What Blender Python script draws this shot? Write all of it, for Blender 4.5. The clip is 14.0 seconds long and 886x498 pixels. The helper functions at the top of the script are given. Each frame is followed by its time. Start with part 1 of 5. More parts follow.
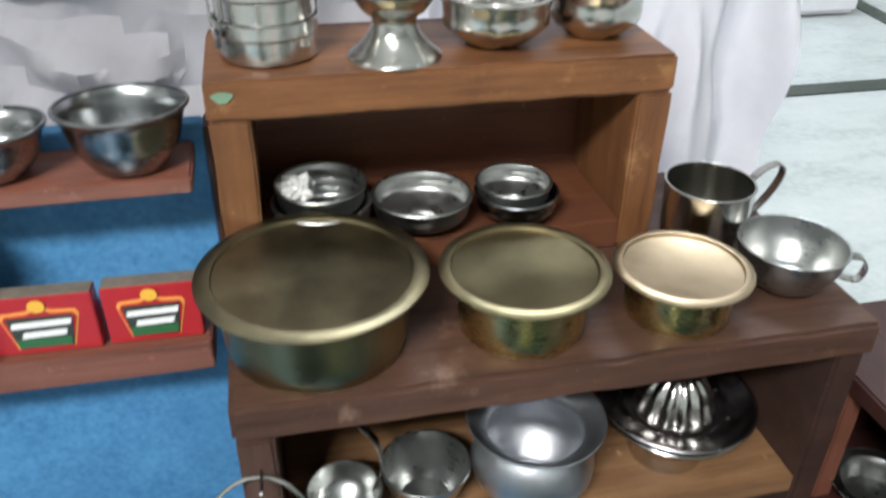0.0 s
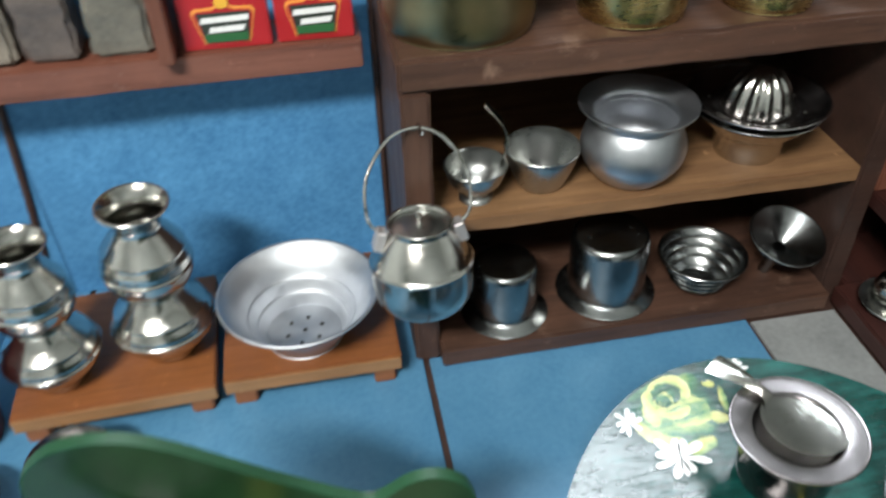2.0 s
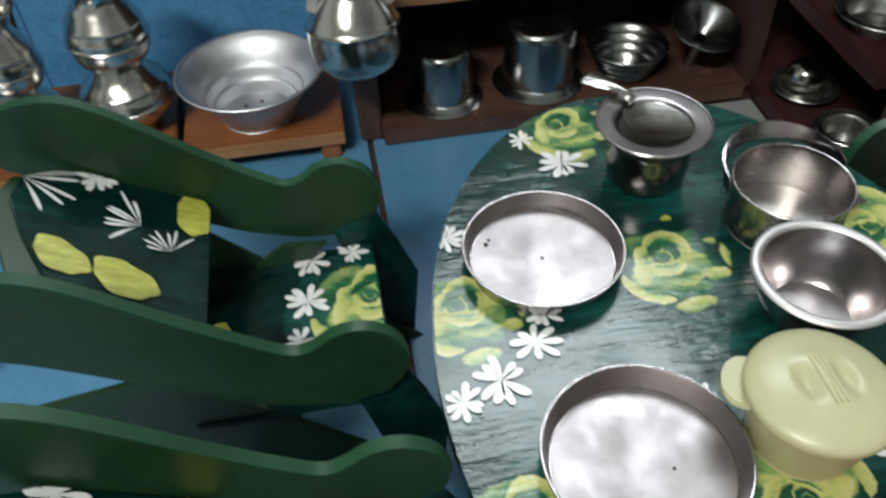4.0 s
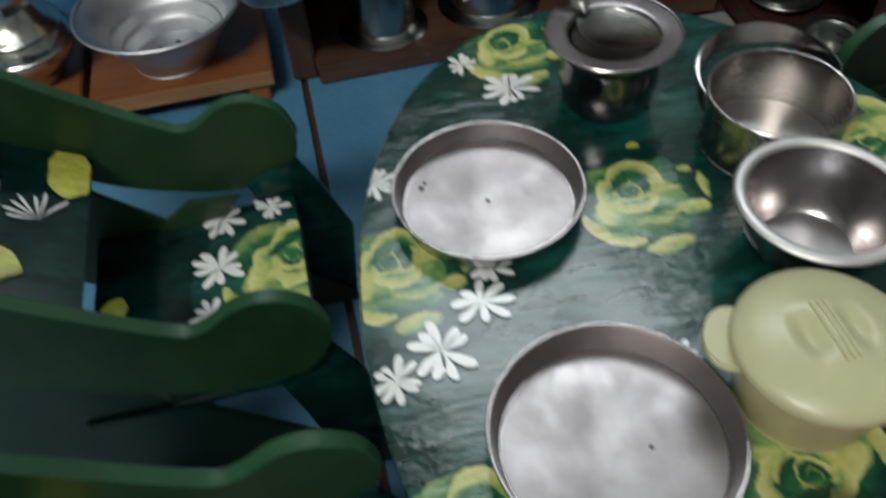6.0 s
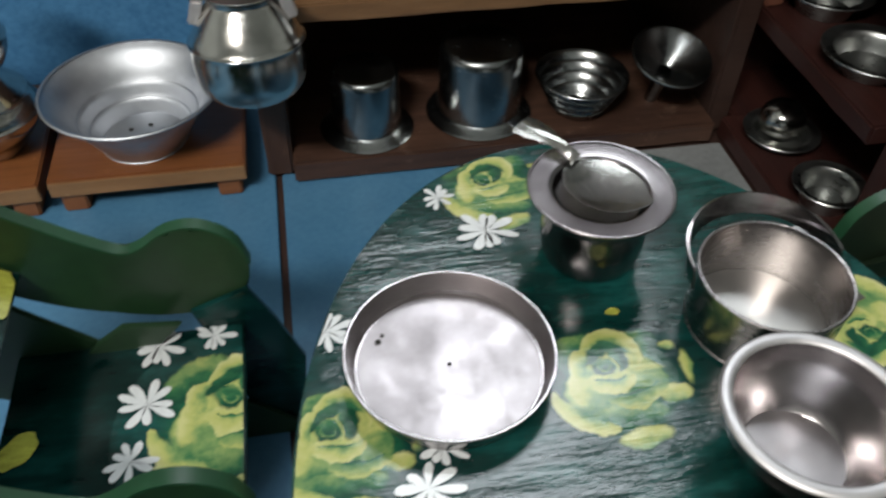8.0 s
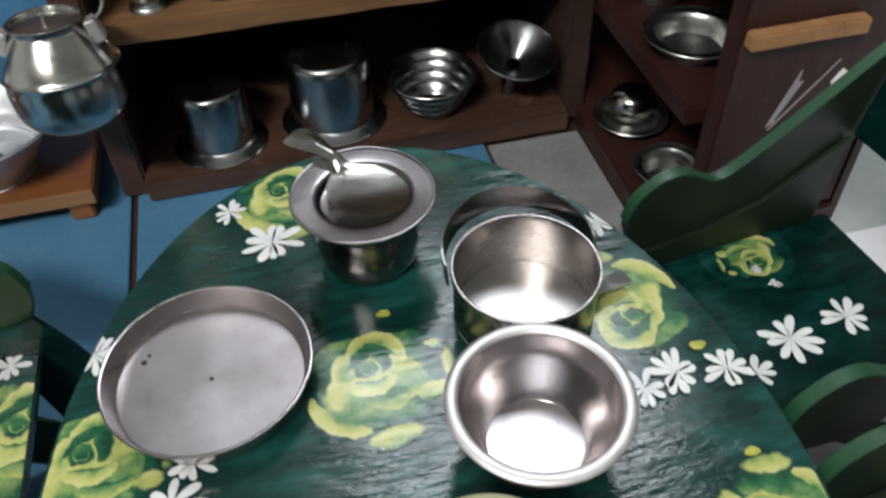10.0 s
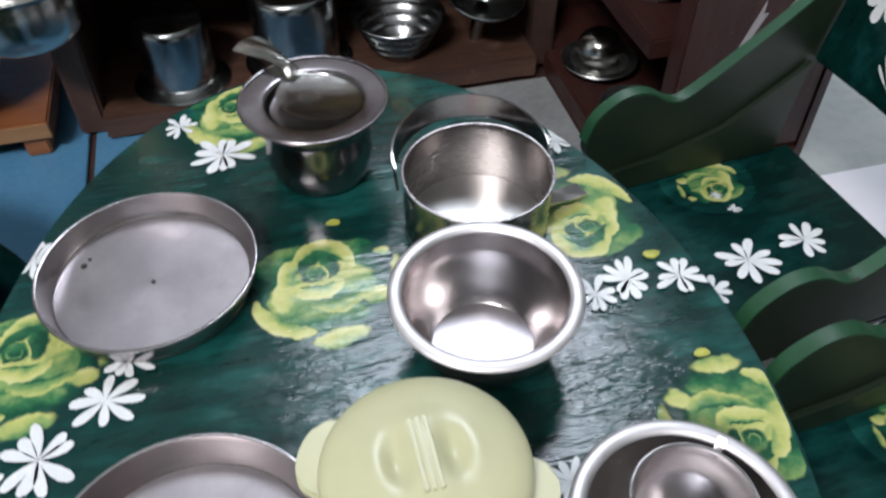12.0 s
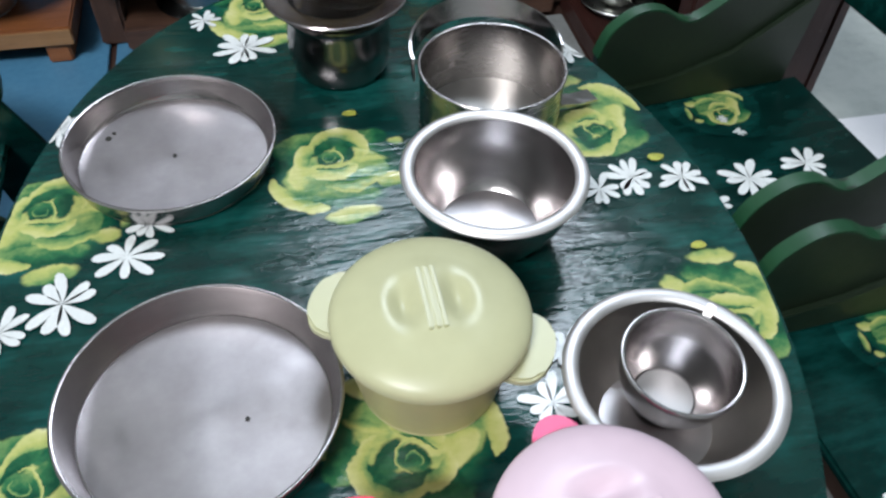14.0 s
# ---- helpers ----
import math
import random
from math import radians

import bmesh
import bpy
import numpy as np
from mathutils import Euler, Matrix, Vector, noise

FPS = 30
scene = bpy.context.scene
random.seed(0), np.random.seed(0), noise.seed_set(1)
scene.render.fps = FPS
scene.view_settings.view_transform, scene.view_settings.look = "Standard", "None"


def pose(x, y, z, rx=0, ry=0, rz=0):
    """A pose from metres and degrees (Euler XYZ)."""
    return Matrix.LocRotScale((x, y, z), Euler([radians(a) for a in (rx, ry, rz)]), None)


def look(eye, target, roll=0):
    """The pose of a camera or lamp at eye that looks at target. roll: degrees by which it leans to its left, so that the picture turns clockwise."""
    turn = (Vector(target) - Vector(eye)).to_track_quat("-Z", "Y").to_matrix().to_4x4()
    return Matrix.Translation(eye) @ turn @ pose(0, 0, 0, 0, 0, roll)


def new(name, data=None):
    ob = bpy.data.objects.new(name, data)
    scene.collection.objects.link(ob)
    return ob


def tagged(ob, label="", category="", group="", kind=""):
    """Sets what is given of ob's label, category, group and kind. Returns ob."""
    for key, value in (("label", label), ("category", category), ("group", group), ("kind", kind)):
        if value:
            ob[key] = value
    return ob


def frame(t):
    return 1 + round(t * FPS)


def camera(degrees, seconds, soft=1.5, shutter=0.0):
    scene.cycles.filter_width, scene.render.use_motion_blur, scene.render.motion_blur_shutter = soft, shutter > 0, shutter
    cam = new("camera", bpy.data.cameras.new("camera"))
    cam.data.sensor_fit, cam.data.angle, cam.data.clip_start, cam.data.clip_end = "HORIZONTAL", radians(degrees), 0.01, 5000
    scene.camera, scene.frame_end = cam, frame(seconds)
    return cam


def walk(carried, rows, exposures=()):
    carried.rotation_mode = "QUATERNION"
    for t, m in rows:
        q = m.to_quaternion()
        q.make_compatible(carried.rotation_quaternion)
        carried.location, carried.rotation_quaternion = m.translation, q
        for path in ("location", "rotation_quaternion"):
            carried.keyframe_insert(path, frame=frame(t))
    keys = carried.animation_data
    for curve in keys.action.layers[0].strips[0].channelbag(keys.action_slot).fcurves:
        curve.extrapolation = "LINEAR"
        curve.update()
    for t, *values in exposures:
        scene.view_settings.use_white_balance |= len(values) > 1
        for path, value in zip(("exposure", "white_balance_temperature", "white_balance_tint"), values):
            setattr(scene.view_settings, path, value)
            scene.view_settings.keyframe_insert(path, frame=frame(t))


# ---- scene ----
cam = camera(57.3, 14.0, 2.5, 0.7)
PATH = [
    (0, (0.025, -0.277, 0.518), (0.401, 1.376, -0.545), 0.9),
    (0.2, (0.017, -0.282, 0.51), (0.415, 1.358, -0.562), 1.4),
    (0.5, (0.024, -0.292, 0.507), (0.348, 1.334, -0.611), -2.2),
    (1, (0.013, -0.322, 0.47), (0.343, 1.265, -0.701), -3.3),
    (1.5, (-0.009, -0.368, 0.462), (0.269, 1.197, -0.752), -3.2),
    (1.8, (-0.042, -0.39, 0.4615), (0.239, 1.132, -0.8045), -2.4),
    (2, (-0.054, -0.407, 0.461), (0.19, 1.121, -0.807), -1.9),
    (2.3, (-0.056, -0.44, 0.46), (0.16, 1.102, -0.795), -1.1),
    (2.5, (-0.056, -0.461, 0.46), (0.156, 1.056, -0.826), -1.0),
    (3, (-0.053, -0.493, 0.454), (0.148, 0.986, -0.877), -1.7),
    (3.5, (-0.038, -0.518, 0.432), (0.168, 0.909, -0.955), -2.0),
    (3.7, (-0.031, -0.53, 0.428), (0.161, 0.883, -0.975), -2.7),
    (5.8, (0.013, -0.501, 0.364), (0.237, 0.788, -1.149), -3.6),
    (6, (0.007, -0.49, 0.373), (0.223, 0.799, -1.141), -4.9),
    (6.5, (-0.002, -0.47, 0.383), (0.22, 0.856, -1.098), -3.9),
    (7, (0.004, -0.457, 0.373), (0.268, 0.923, -1.051), 0.7),
    (7.5, (0.016, -0.448, 0.369), (0.297, 0.942, -1.041), 2.0),
    (8, (0.026, -0.442, 0.376), (0.307, 0.945, -1.037), 1.6),
    (8.5, (0.064, -0.435, 0.388), (0.334, 0.941, -1.039), -0.5),
    (9, (0.094, -0.43, 0.399), (0.423, 0.944, -1.017), -1.0),
    (9.2, (0.1, -0.436, 0.397), (0.414, 0.95, -1.01), -1.6),
    (11.3, (0.125, -0.474, 0.367), (0.44, 0.873, -1.077), -2.4),
    (11.5, (0.123, -0.474, 0.367), (0.44, 0.875, -1.075), -2.5),
    (12, (0.123, -0.483, 0.354), (0.47, 0.864, -1.084), -0.0),
    (12.5, (0.12, -0.491, 0.349), (0.437, 0.824, -1.125), 0.6),
    (13, (0.113, -0.508, 0.333), (0.433, 0.822, -1.127), 1.3),
    (13.5, (0.111, -0.514, 0.331), (0.449, 0.801, -1.138), 2.3),
    (14, (0.114, -0.514, 0.34), (0.44, 0.787, -1.144), 2.7),
]
EXPOSURES = [(0, -0.2, 6250, 10), (1.0, -0.12, 6250, 10), (1.5, -0.06, 6350, 8), (2.2, -0.42, 6450, 7), (3.0, -0.7, 6500, 7), (3.7, -1.03, 6550, 5), (5.8, -1.75, 6550, 5), (6.0, -1.7, 6550, 5), (6.5, -1.4, 6550, 5), (7.0, -1.3, 6550, 5), (7.5, -1.35, 6550, 7), (8.2, -1.33, 6550, 9), (9.0, -1.3, 6600, 9), (11.5, -0.95, 6250, 14), (12.2, -0.95, 6100, 13), (13.2, -0.95, 6050, 8), (14.0, -0.95, 6000, 8)]
walk(cam, [(t, look(eye, target, roll)) for t, eye, target, roll in PATH], EXPOSURES)

# ---- light: a tube lamp high to the left, another light across the room, an unseen fill ----
world = bpy.data.worlds.new("world")
scene.world = world
world.use_nodes = True
world.node_tree.nodes["Background"].inputs["Color"].default_value = (0.8, 0.86, 1.0, 1)
world.node_tree.nodes["Background"].inputs["Strength"].default_value = 0.05


def tube_lamp(name, eye, target, length, width, watts, colour):
    data = bpy.data.lights.new(name, "AREA")
    data.shape, data.size, data.size_y = "RECTANGLE", length, width
    data.energy, data.color = watts, colour
    ob = new(name, data)
    ob.matrix_world = look(eye, target)
    return ob


tube_lamp("tube_lamp", (-0.86, -1.50, 1.95), (0.0, 0.05, 0.18), 0.70, 0.18, 97.0, (1.0, 0.97, 0.93))
tube_lamp("unseen_overhead_light", (0.70, 1.32, 2.5), (0.70, 1.28, 0.0), 1.15, 0.9, 90.0, (0.86, 0.93, 1.0))
# Unseen fill light, added overhead to lift the dark fronts and shelf insides.
tube_lamp("unseen_overhead_light", (-0.35, -1.35, 2.5), (-0.35, -1.30, 0.0), 1.0, 0.5, 17.0, (0.95, 0.97, 1.0))


# ---- materials ----
def nodes_of(name):
    m = bpy.data.materials.new(name)
    m.use_nodes = True
    t = m.node_tree
    return m, t, t.nodes["Principled BSDF"]


def link(t, a, b):
    t.links.new(a, b)


def noise_node(t, scale, detail=4.0, stretch=(1, 1, 1), rough=0.55, kind="Object", shift=0.0):
    co = t.nodes.new("ShaderNodeTexCoord")
    mp = t.nodes.new("ShaderNodeMapping")
    mp.inputs["Scale"].default_value = stretch
    mp.inputs["Location"].default_value = (shift, shift * 0.7, shift * 0.3)
    n = t.nodes.new("ShaderNodeTexNoise")
    n.inputs["Scale"].default_value, n.inputs["Detail"].default_value, n.inputs["Roughness"].default_value = scale, detail, rough
    link(t, co.outputs[kind], mp.inputs["Vector"])
    link(t, mp.outputs["Vector"], n.inputs["Vector"])
    return n.outputs["Fac"]


def ramp(t, fac, stops):
    r = t.nodes.new("ShaderNodeValToRGB")
    e = r.color_ramp.elements
    while len(e) < len(stops):
        e.new(0.5)
    for el, (p, c) in zip(e, stops):
        el.position, el.color = p, (*c, 1) if len(c) == 3 else c
    link(t, fac, r.inputs["Fac"])
    return r.outputs["Color"]


def grey(v):
    return (v, v, v)


def mix(t, fac, a, b, mode="MIX"):
    n = t.nodes.new("ShaderNodeMix")
    n.data_type, n.blend_type = "RGBA", mode
    for sock, v in ((n.inputs[0], fac), (n.inputs[6], a), (n.inputs[7], b)):
        if isinstance(v, (int, float)):
            sock.default_value = v
        elif isinstance(v, tuple):
            sock.default_value = (*v, 1)
        else:
            link(t, v, sock)
    return n.outputs[2]


def bump(t, p, height, strength, dist):
    b = t.nodes.new("ShaderNodeBump")
    b.inputs["Strength"].default_value, b.inputs["Distance"].default_value = strength, dist
    link(t, height, b.inputs["Height"])
    link(t, b.outputs["Normal"], p.inputs["Normal"])


def metal(name, dark, light, r0, r1, scratch=(1, 1, 12), dent=0.25, brushed=0.35, cloud=0.0):
    m, t, p = nodes_of(name)
    big, fine = noise_node(t, 35, 5), noise_node(t, 160, 4, scratch)
    film = ramp(t, noise_node(t, 48, 5, (1, 1, 1), 0.6, shift=4.0), [(0.30, grey(0.0)), (0.72, grey(cloud))])
    link(t, mix(t, film, ramp(t, big, [(0.3, dark), (0.65, light)]), tuple(c * 0.62 for c in dark)), p.inputs["Base Color"])
    link(t, mix(t, film, ramp(t, mix(t, 0.5, big, fine), [(0.35, grey(r0)), (0.68, grey(r1))]), grey(min(1.0, r1 + 0.22))), p.inputs["Roughness"])
    p.inputs["Metallic"].default_value = 1.0
    p.inputs["Anisotropic"].default_value = brushed
    tan = t.nodes.new("ShaderNodeTangent")
    tan.direction_type, tan.axis = "RADIAL", "Z"
    link(t, tan.outputs["Tangent"], p.inputs["Tangent"])
    bump(t, p, mix(t, 0.35, big, fine), dent, 0.0006)
    return m


def wood(name, dark, light, axis, rough=0.5, scale=60, worn=None):
    m, t, p = nodes_of(name)
    st = [1.0, 1.0, 1.0]
    st[axis] = 0.09
    grain, big = noise_node(t, scale, 7, tuple(st), 0.72), noise_node(t, 14, 6, (1, 1, 1), 0.65)
    fine = noise_node(t, scale * 6, 3, tuple(st))
    c = ramp(t, mix(t, 0.35, grain, big), [(0.36, dark), (0.64, light)])
    c = mix(t, ramp(t, big, [(0.38, grey(0.0)), (0.68, grey(0.6))]), c, tuple(v * 0.6 for v in dark))
    vein = noise_node(t, scale * 2.6, 5, tuple(v * 0.6 if v < 1 else v for v in st), 0.7, shift=5.0)
    c = mix(t, ramp(t, vein, [(0.34, grey(0.45)), (0.44, grey(0.0))]), c, tuple(v * 0.5 for v in dark))
    cross = [0.35 if v == 1.0 else v * 6 for v in st]
    scratch = noise_node(t, 190, 4, tuple(cross), 0.75, shift=11.0)
    c = mix(t, ramp(t, scratch, [(0.66, grey(0.0)), (0.74, grey(0.5))]), c, tuple(min(1.0, v * 1.7 + 0.03) for v in light))
    dust = noise_node(t, 620, 2, (1, 1, 1), 0.6, shift=2.0)
    c = mix(t, ramp(t, dust, [(0.70, grey(0.0)), (0.78, grey(0.5))]), c, (0.38, 0.33, 0.29))
    if worn:
        patch = noise_node(t, 26, 7, (1, 1, 1), 0.7, shift=3.0)
        c = mix(t, ramp(t, patch, [(0.60, grey(0.0)), (0.72, grey(0.75))]), c, worn)
    link(t, c, p.inputs["Base Color"])
    link(t, ramp(t, mix(t, 0.5, grain, big), [(0.3, grey(rough + 0.15)), (0.7, grey(rough - 0.12))]), p.inputs["Roughness"])
    bump(t, p, mix(t, 0.5, grain, fine), 0.45, 0.0008)
    return m


def plain(name, colour, rough, var=0.18, scale=40, bumps=0.15, coat=0.0, stretch=(1, 1, 1), dist=0.0006, sheen=0.0):
    m, t, p = nodes_of(name)
    a, b = noise_node(t, scale, 5, stretch), noise_node(t, scale * 7, 3, stretch)
    f = mix(t, 0.4, a, b)
    link(t, ramp(t, f, [(0.3, tuple(c * (1 - var) for c in colour)), (0.7, tuple(min(1, c * (1 + var)) for c in colour))]), p.inputs["Base Color"])
    link(t, ramp(t, a, [(0.3, grey(max(0.02, rough * 0.8))), (0.7, grey(min(1, rough * 1.2)))]), p.inputs["Roughness"])
    p.inputs["Coat Weight"].default_value = coat
    bump(t, p, f, bumps, dist)
    return m


STEEL = metal("stainless_steel", (0.44, 0.43, 0.40), (0.63, 0.62, 0.58), 0.11, 0.25, (1, 1, 12), 0.28)
STEEL_DULL = metal("scuffed_steel", (0.38, 0.355, 0.355), (0.50, 0.47, 0.47), 0.17, 0.28, (1, 1, 3), 0.2, 0.6)
STEEL_PLATE = metal("scratched_steel_plate", (0.37, 0.335, 0.34), (0.47, 0.43, 0.435), 0.28, 0.42, (2, 1, 1), 0.12, 0.2, 0.55)
STEEL_RIM_BRIGHT = metal("rubbed_bright_steel", (0.66, 0.63, 0.63), (0.82, 0.79, 0.79), 0.46, 0.62, (1, 1, 4), 0.15, 0.0)
STEEL_BASE = metal("scratched_steel_base", (0.40, 0.37, 0.375), (0.60, 0.56, 0.565), 0.28, 0.44, (2, 1, 1), 0.12, 0.3)
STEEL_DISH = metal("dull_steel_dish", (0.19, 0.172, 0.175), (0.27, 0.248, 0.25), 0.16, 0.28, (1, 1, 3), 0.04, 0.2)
STEEL_SOFT = metal("hazy_steel", (0.32, 0.33, 0.32), (0.48, 0.49, 0.475), 0.24, 0.40, (1, 1, 4), 0.2, 0.3)
# Shaded and brightened copies of the scuffed steel; light is put into their colour.
STEEL_PAN_SHADED = metal("shaded_pan_steel", (0.27, 0.25, 0.245), (0.37, 0.345, 0.34), 0.20, 0.32, (1, 1, 3), 0.15, 0.4)
STEEL_BRIGHTENED = metal("brightened_scuffed_steel", (0.50, 0.48, 0.46), (0.64, 0.62, 0.59), 0.34, 0.48, (1, 1, 3), 0.2, 0.4)
STEEL_DARK = metal("dark_steel", (0.22, 0.23, 0.23), (0.36, 0.37, 0.365), 0.16, 0.30, (1, 1, 12), 0.15)
ALU = metal("aluminium", (0.50, 0.52, 0.55), (0.66, 0.68, 0.71), 0.32, 0.45, (1, 1, 30), 0.4)
ALU_PALE = metal("pale_aluminium", (0.48, 0.50, 0.53), (0.62, 0.64, 0.67), 0.42, 0.54, (1, 1, 30), 0.3)
BRASS = metal("brass", (0.42, 0.34, 0.15), (0.60, 0.48, 0.22), 0.22, 0.34, (1, 1, 5), 0.08, 0.5)
BRASS_OLD = metal("tarnished_brass", (0.22, 0.18, 0.10), (0.33, 0.27, 0.15), 0.27, 0.40, (1, 1, 2), 0.1, 0.5)
BRASS_DULL = metal("brushed_brass_lid", (0.25, 0.215, 0.125), (0.36, 0.305, 0.175), 0.32, 0.44, (8, 1, 1), 0.06, 0.0)
BRASS_BROWN = metal("brown_brass_lid", (0.15, 0.13, 0.08), (0.25, 0.21, 0.125), 0.33, 0.45, (8, 1, 1), 0.06, 0.0)
BRASS_LID = metal("pinkish_brass_lid", (0.44, 0.345, 0.22), (0.60, 0.475, 0.315), 0.32, 0.46, (8, 1, 1), 0.06, 0.0)
WOOD_X = wood("brown_wood", (0.038, 0.017, 0.011), (0.125, 0.062, 0.039), 0, worn=(0.21, 0.13, 0.09))
# Darker copy of the brown wood; the shelf's inner shade is in its colour.
WOOD_SHADED = wood("shaded_brown_wood", (0.032, 0.017, 0.013), (0.065, 0.033, 0.024), 0)
WOOD_Z = wood("brown_wood_post", (0.045, 0.020, 0.013), (0.105, 0.055, 0.036), 2, worn=(0.19, 0.11, 0.07))
BOX_X = wood("varnished_wood", (0.075, 0.028, 0.012), (0.31, 0.135, 0.048), 0, 0.40, 38, (0.36, 0.19, 0.08))
BOX_Z = wood("varnished_wood_post", (0.085, 0.033, 0.014), (0.27, 0.118, 0.045), 2, 0.40, 38, (0.34, 0.18, 0.08))
# Darker copy for the box's recess, with the shade put into the wood colour.
BOX_SHADED = wood("varnished_wood_shaded", (0.08, 0.026, 0.012), (0.17, 0.062, 0.026), 0, 0.5, 50)
RAW_X = wood("raw_plank", (0.13, 0.062, 0.026), (0.30, 0.165, 0.075), 0, 0.6, 70)
RAW_Y = wood("sawn_plank_end", (0.34, 0.17, 0.07), (0.50, 0.28, 0.13), 1, 0.6, 70)
STOOL_X = wood("orange_wood", (0.185, 0.06, 0.019), (0.33, 0.122, 0.04), 0, 0.42, 55)
STOOL_EDGE = wood("orange_wood_edge", (0.25, 0.12, 0.05), (0.42, 0.24, 0.11), 0, 0.6, 55)
RED_X = wood("red_brown_plank", (0.15, 0.05, 0.032), (0.27, 0.10, 0.06), 0, 0.5, 50, (0.36, 0.22, 0.17))
EDGE_X = wood("rubbed_plank_edge", (0.13, 0.045, 0.030), (0.26, 0.11, 0.075), 0, 0.55, 60, (0.40, 0.30, 0.26))
# Rack boards: red-brown wood toned well down, so their colour carries the rack's shade.
RACK_SHADED_Y = wood("shaded_red_board", (0.027, 0.0085, 0.007), (0.056, 0.0175, 0.013), 1, 0.45, 50)
RACK_SHADED_Z = wood("shaded_red_post", (0.027, 0.0085, 0.007), (0.056, 0.018, 0.013), 2, 0.5, 50)
RED_Z = wood("red_brown_post", (0.12, 0.040, 0.025), (0.22, 0.085, 0.05), 2, 0.5, 50)
FRAME_BROWN = plain("dark_brown_edging", (0.045, 0.022, 0.016), 0.6)
GREEN = plain("green_painted_board", (0.011, 0.037, 0.013), 0.42, 0.3, 30, 0.2)
# Darker olive copy of the green; shadow on the right-hand chairs is painted in.
GREEN_SHADED = plain("shaded_olive_board", (0.008, 0.016, 0.0072), 0.45, 0.3, 30, 0.2)
GREEN_EDGE = plain("green_board_edge", (0.010, 0.056, 0.022), 0.5, 0.25, 30, 0.2)
WHITE_PRINT = plain("white_print", (0.70, 0.72, 0.72), 0.24, 0.10, 60, 0.2, 0.4, (3, 1, 1))
BUD_PRINT = plain("yellow_print", (0.40, 0.41, 0.065), 0.24, 0.45, 90, 0.2, 0.4, (1, 3, 1))
CLOTH_SHADED = plain("shaded_white_cloth", (0.52, 0.51, 0.53), 0.9, 0.08, 9, 0.3, 0.0, (1, 1, 1), 0.002)
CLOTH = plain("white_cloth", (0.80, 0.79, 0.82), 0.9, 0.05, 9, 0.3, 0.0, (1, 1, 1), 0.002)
PLASTER = plain("white_wall_paint", (0.66, 0.67, 0.65), 0.8, 0.05, 3)
LIME = plain("pale_yellow_green_plastic", (0.50, 0.495, 0.30), 0.34, 0.06, 20, 0.08)
LIME_LOW = plain("yellow_plastic", (0.50, 0.46, 0.25), 0.36, 0.08, 20, 0.08)
PINK = plain("pink_plastic", (0.80, 0.10, 0.26), 0.35, 0.06, 20, 0.08)
PALE_PINK = plain("pale_pink_plastic", (0.72, 0.55, 0.63), 0.35, 0.05, 20, 0.08)
RED = plain("red_plastic", (0.72, 0.05, 0.09), 0.35, 0.08, 20, 0.08)
DARK_RED = plain("dark_red_plastic", (0.16, 0.014, 0.014), 0.45, 0.2, 20, 0.1)
CARD_RED = plain("red_card", (0.38, 0.018, 0.022), 0.35, 0.08, 50, 0.05)
CARD_ORANGE = plain("orange_print", (0.75, 0.30, 0.06), 0.35, 0.1, 60, 0.05)
CARD_BLACK = plain("black_print", (0.03, 0.04, 0.03), 0.35, 0.1, 60, 0.05)
CARD_GREEN = plain("green_card_print", (0.03, 0.12, 0.04), 0.35, 0.1, 60, 0.05)
CARD_WHITE = plain("white_card_print", (0.8, 0.8, 0.78), 0.4, 0.05, 60, 0.05)
SUN_PRINT = plain("yellow_sun_print", (0.75, 0.42, 0.05), 0.35, 0.25, 90, 0.05)
PACKET = plain("cloudy_packet", (0.17, 0.145, 0.115), 0.35, 0.35, 45, 0.5)
PACKET_DARK = plain("dark_packet", (0.10, 0.08, 0.07), 0.35, 0.35, 45, 0.5)
PACKET_PALE = plain("pale_packet", (0.14, 0.13, 0.105), 0.35, 0.35, 45, 0.5)
STRIP_GREY = plain("pale_grey_strip", (0.34, 0.32, 0.33), 0.35, 0.2, 80, 0.1)
WHITE_SHEET = plain("bright_white_sheet", (0.74, 0.725, 0.76), 0.6, 0.05, 12, 0.1)
MARBLE_SHADED = plain("shaded_marble_grey", (0.23, 0.24, 0.24), 0.45, 0.25, 30, 0.2)
FOIL = plain("crumpled_clear_wrap", (0.55, 0.55, 0.52), 0.25, 0.3, 60, 0.4, 0.5)
DIRT = plain("black_dirt", (0.02, 0.018, 0.015), 0.7)


def blue_paper(name, dark, light, rough):
    m, t, p = nodes_of(name)
    a, b, c = noise_node(t, 26, 6, (1, 1, 1), 0.7), noise_node(t, 230, 3), noise_node(t, 5, 3)
    col = ramp(t, mix(t, 0.45, a, b), [(0.33, dark), (0.66, light)])
    col = mix(t, ramp(t, c, [(0.35, grey(0.0)), (0.75, grey(0.5))]), col, tuple(v * 0.7 for v in dark))
    scuff = noise_node(t, 17, 8, (1, 1, 1.6), 0.75, shift=7.0)
    col = mix(t, ramp(t, scuff, [(0.66, grey(0.0)), (0.76, grey(0.5))]), col, (0.20, 0.30, 0.38))
    link(t, col, p.inputs["Base Color"])
    p.inputs["Roughness"].default_value = rough
    bump(t, p, mix(t, 0.5, a, b), 0.35, 0.0008)
    return m


BLUE_WALL = blue_paper("blue_felt_paper", (0.042, 0.180, 0.385), (0.105, 0.33, 0.60), 0.75)
BLUE_FLOOR = blue_paper("blue_floor_sheet", (0.062, 0.19, 0.335), (0.105, 0.27, 0.43), 0.42)


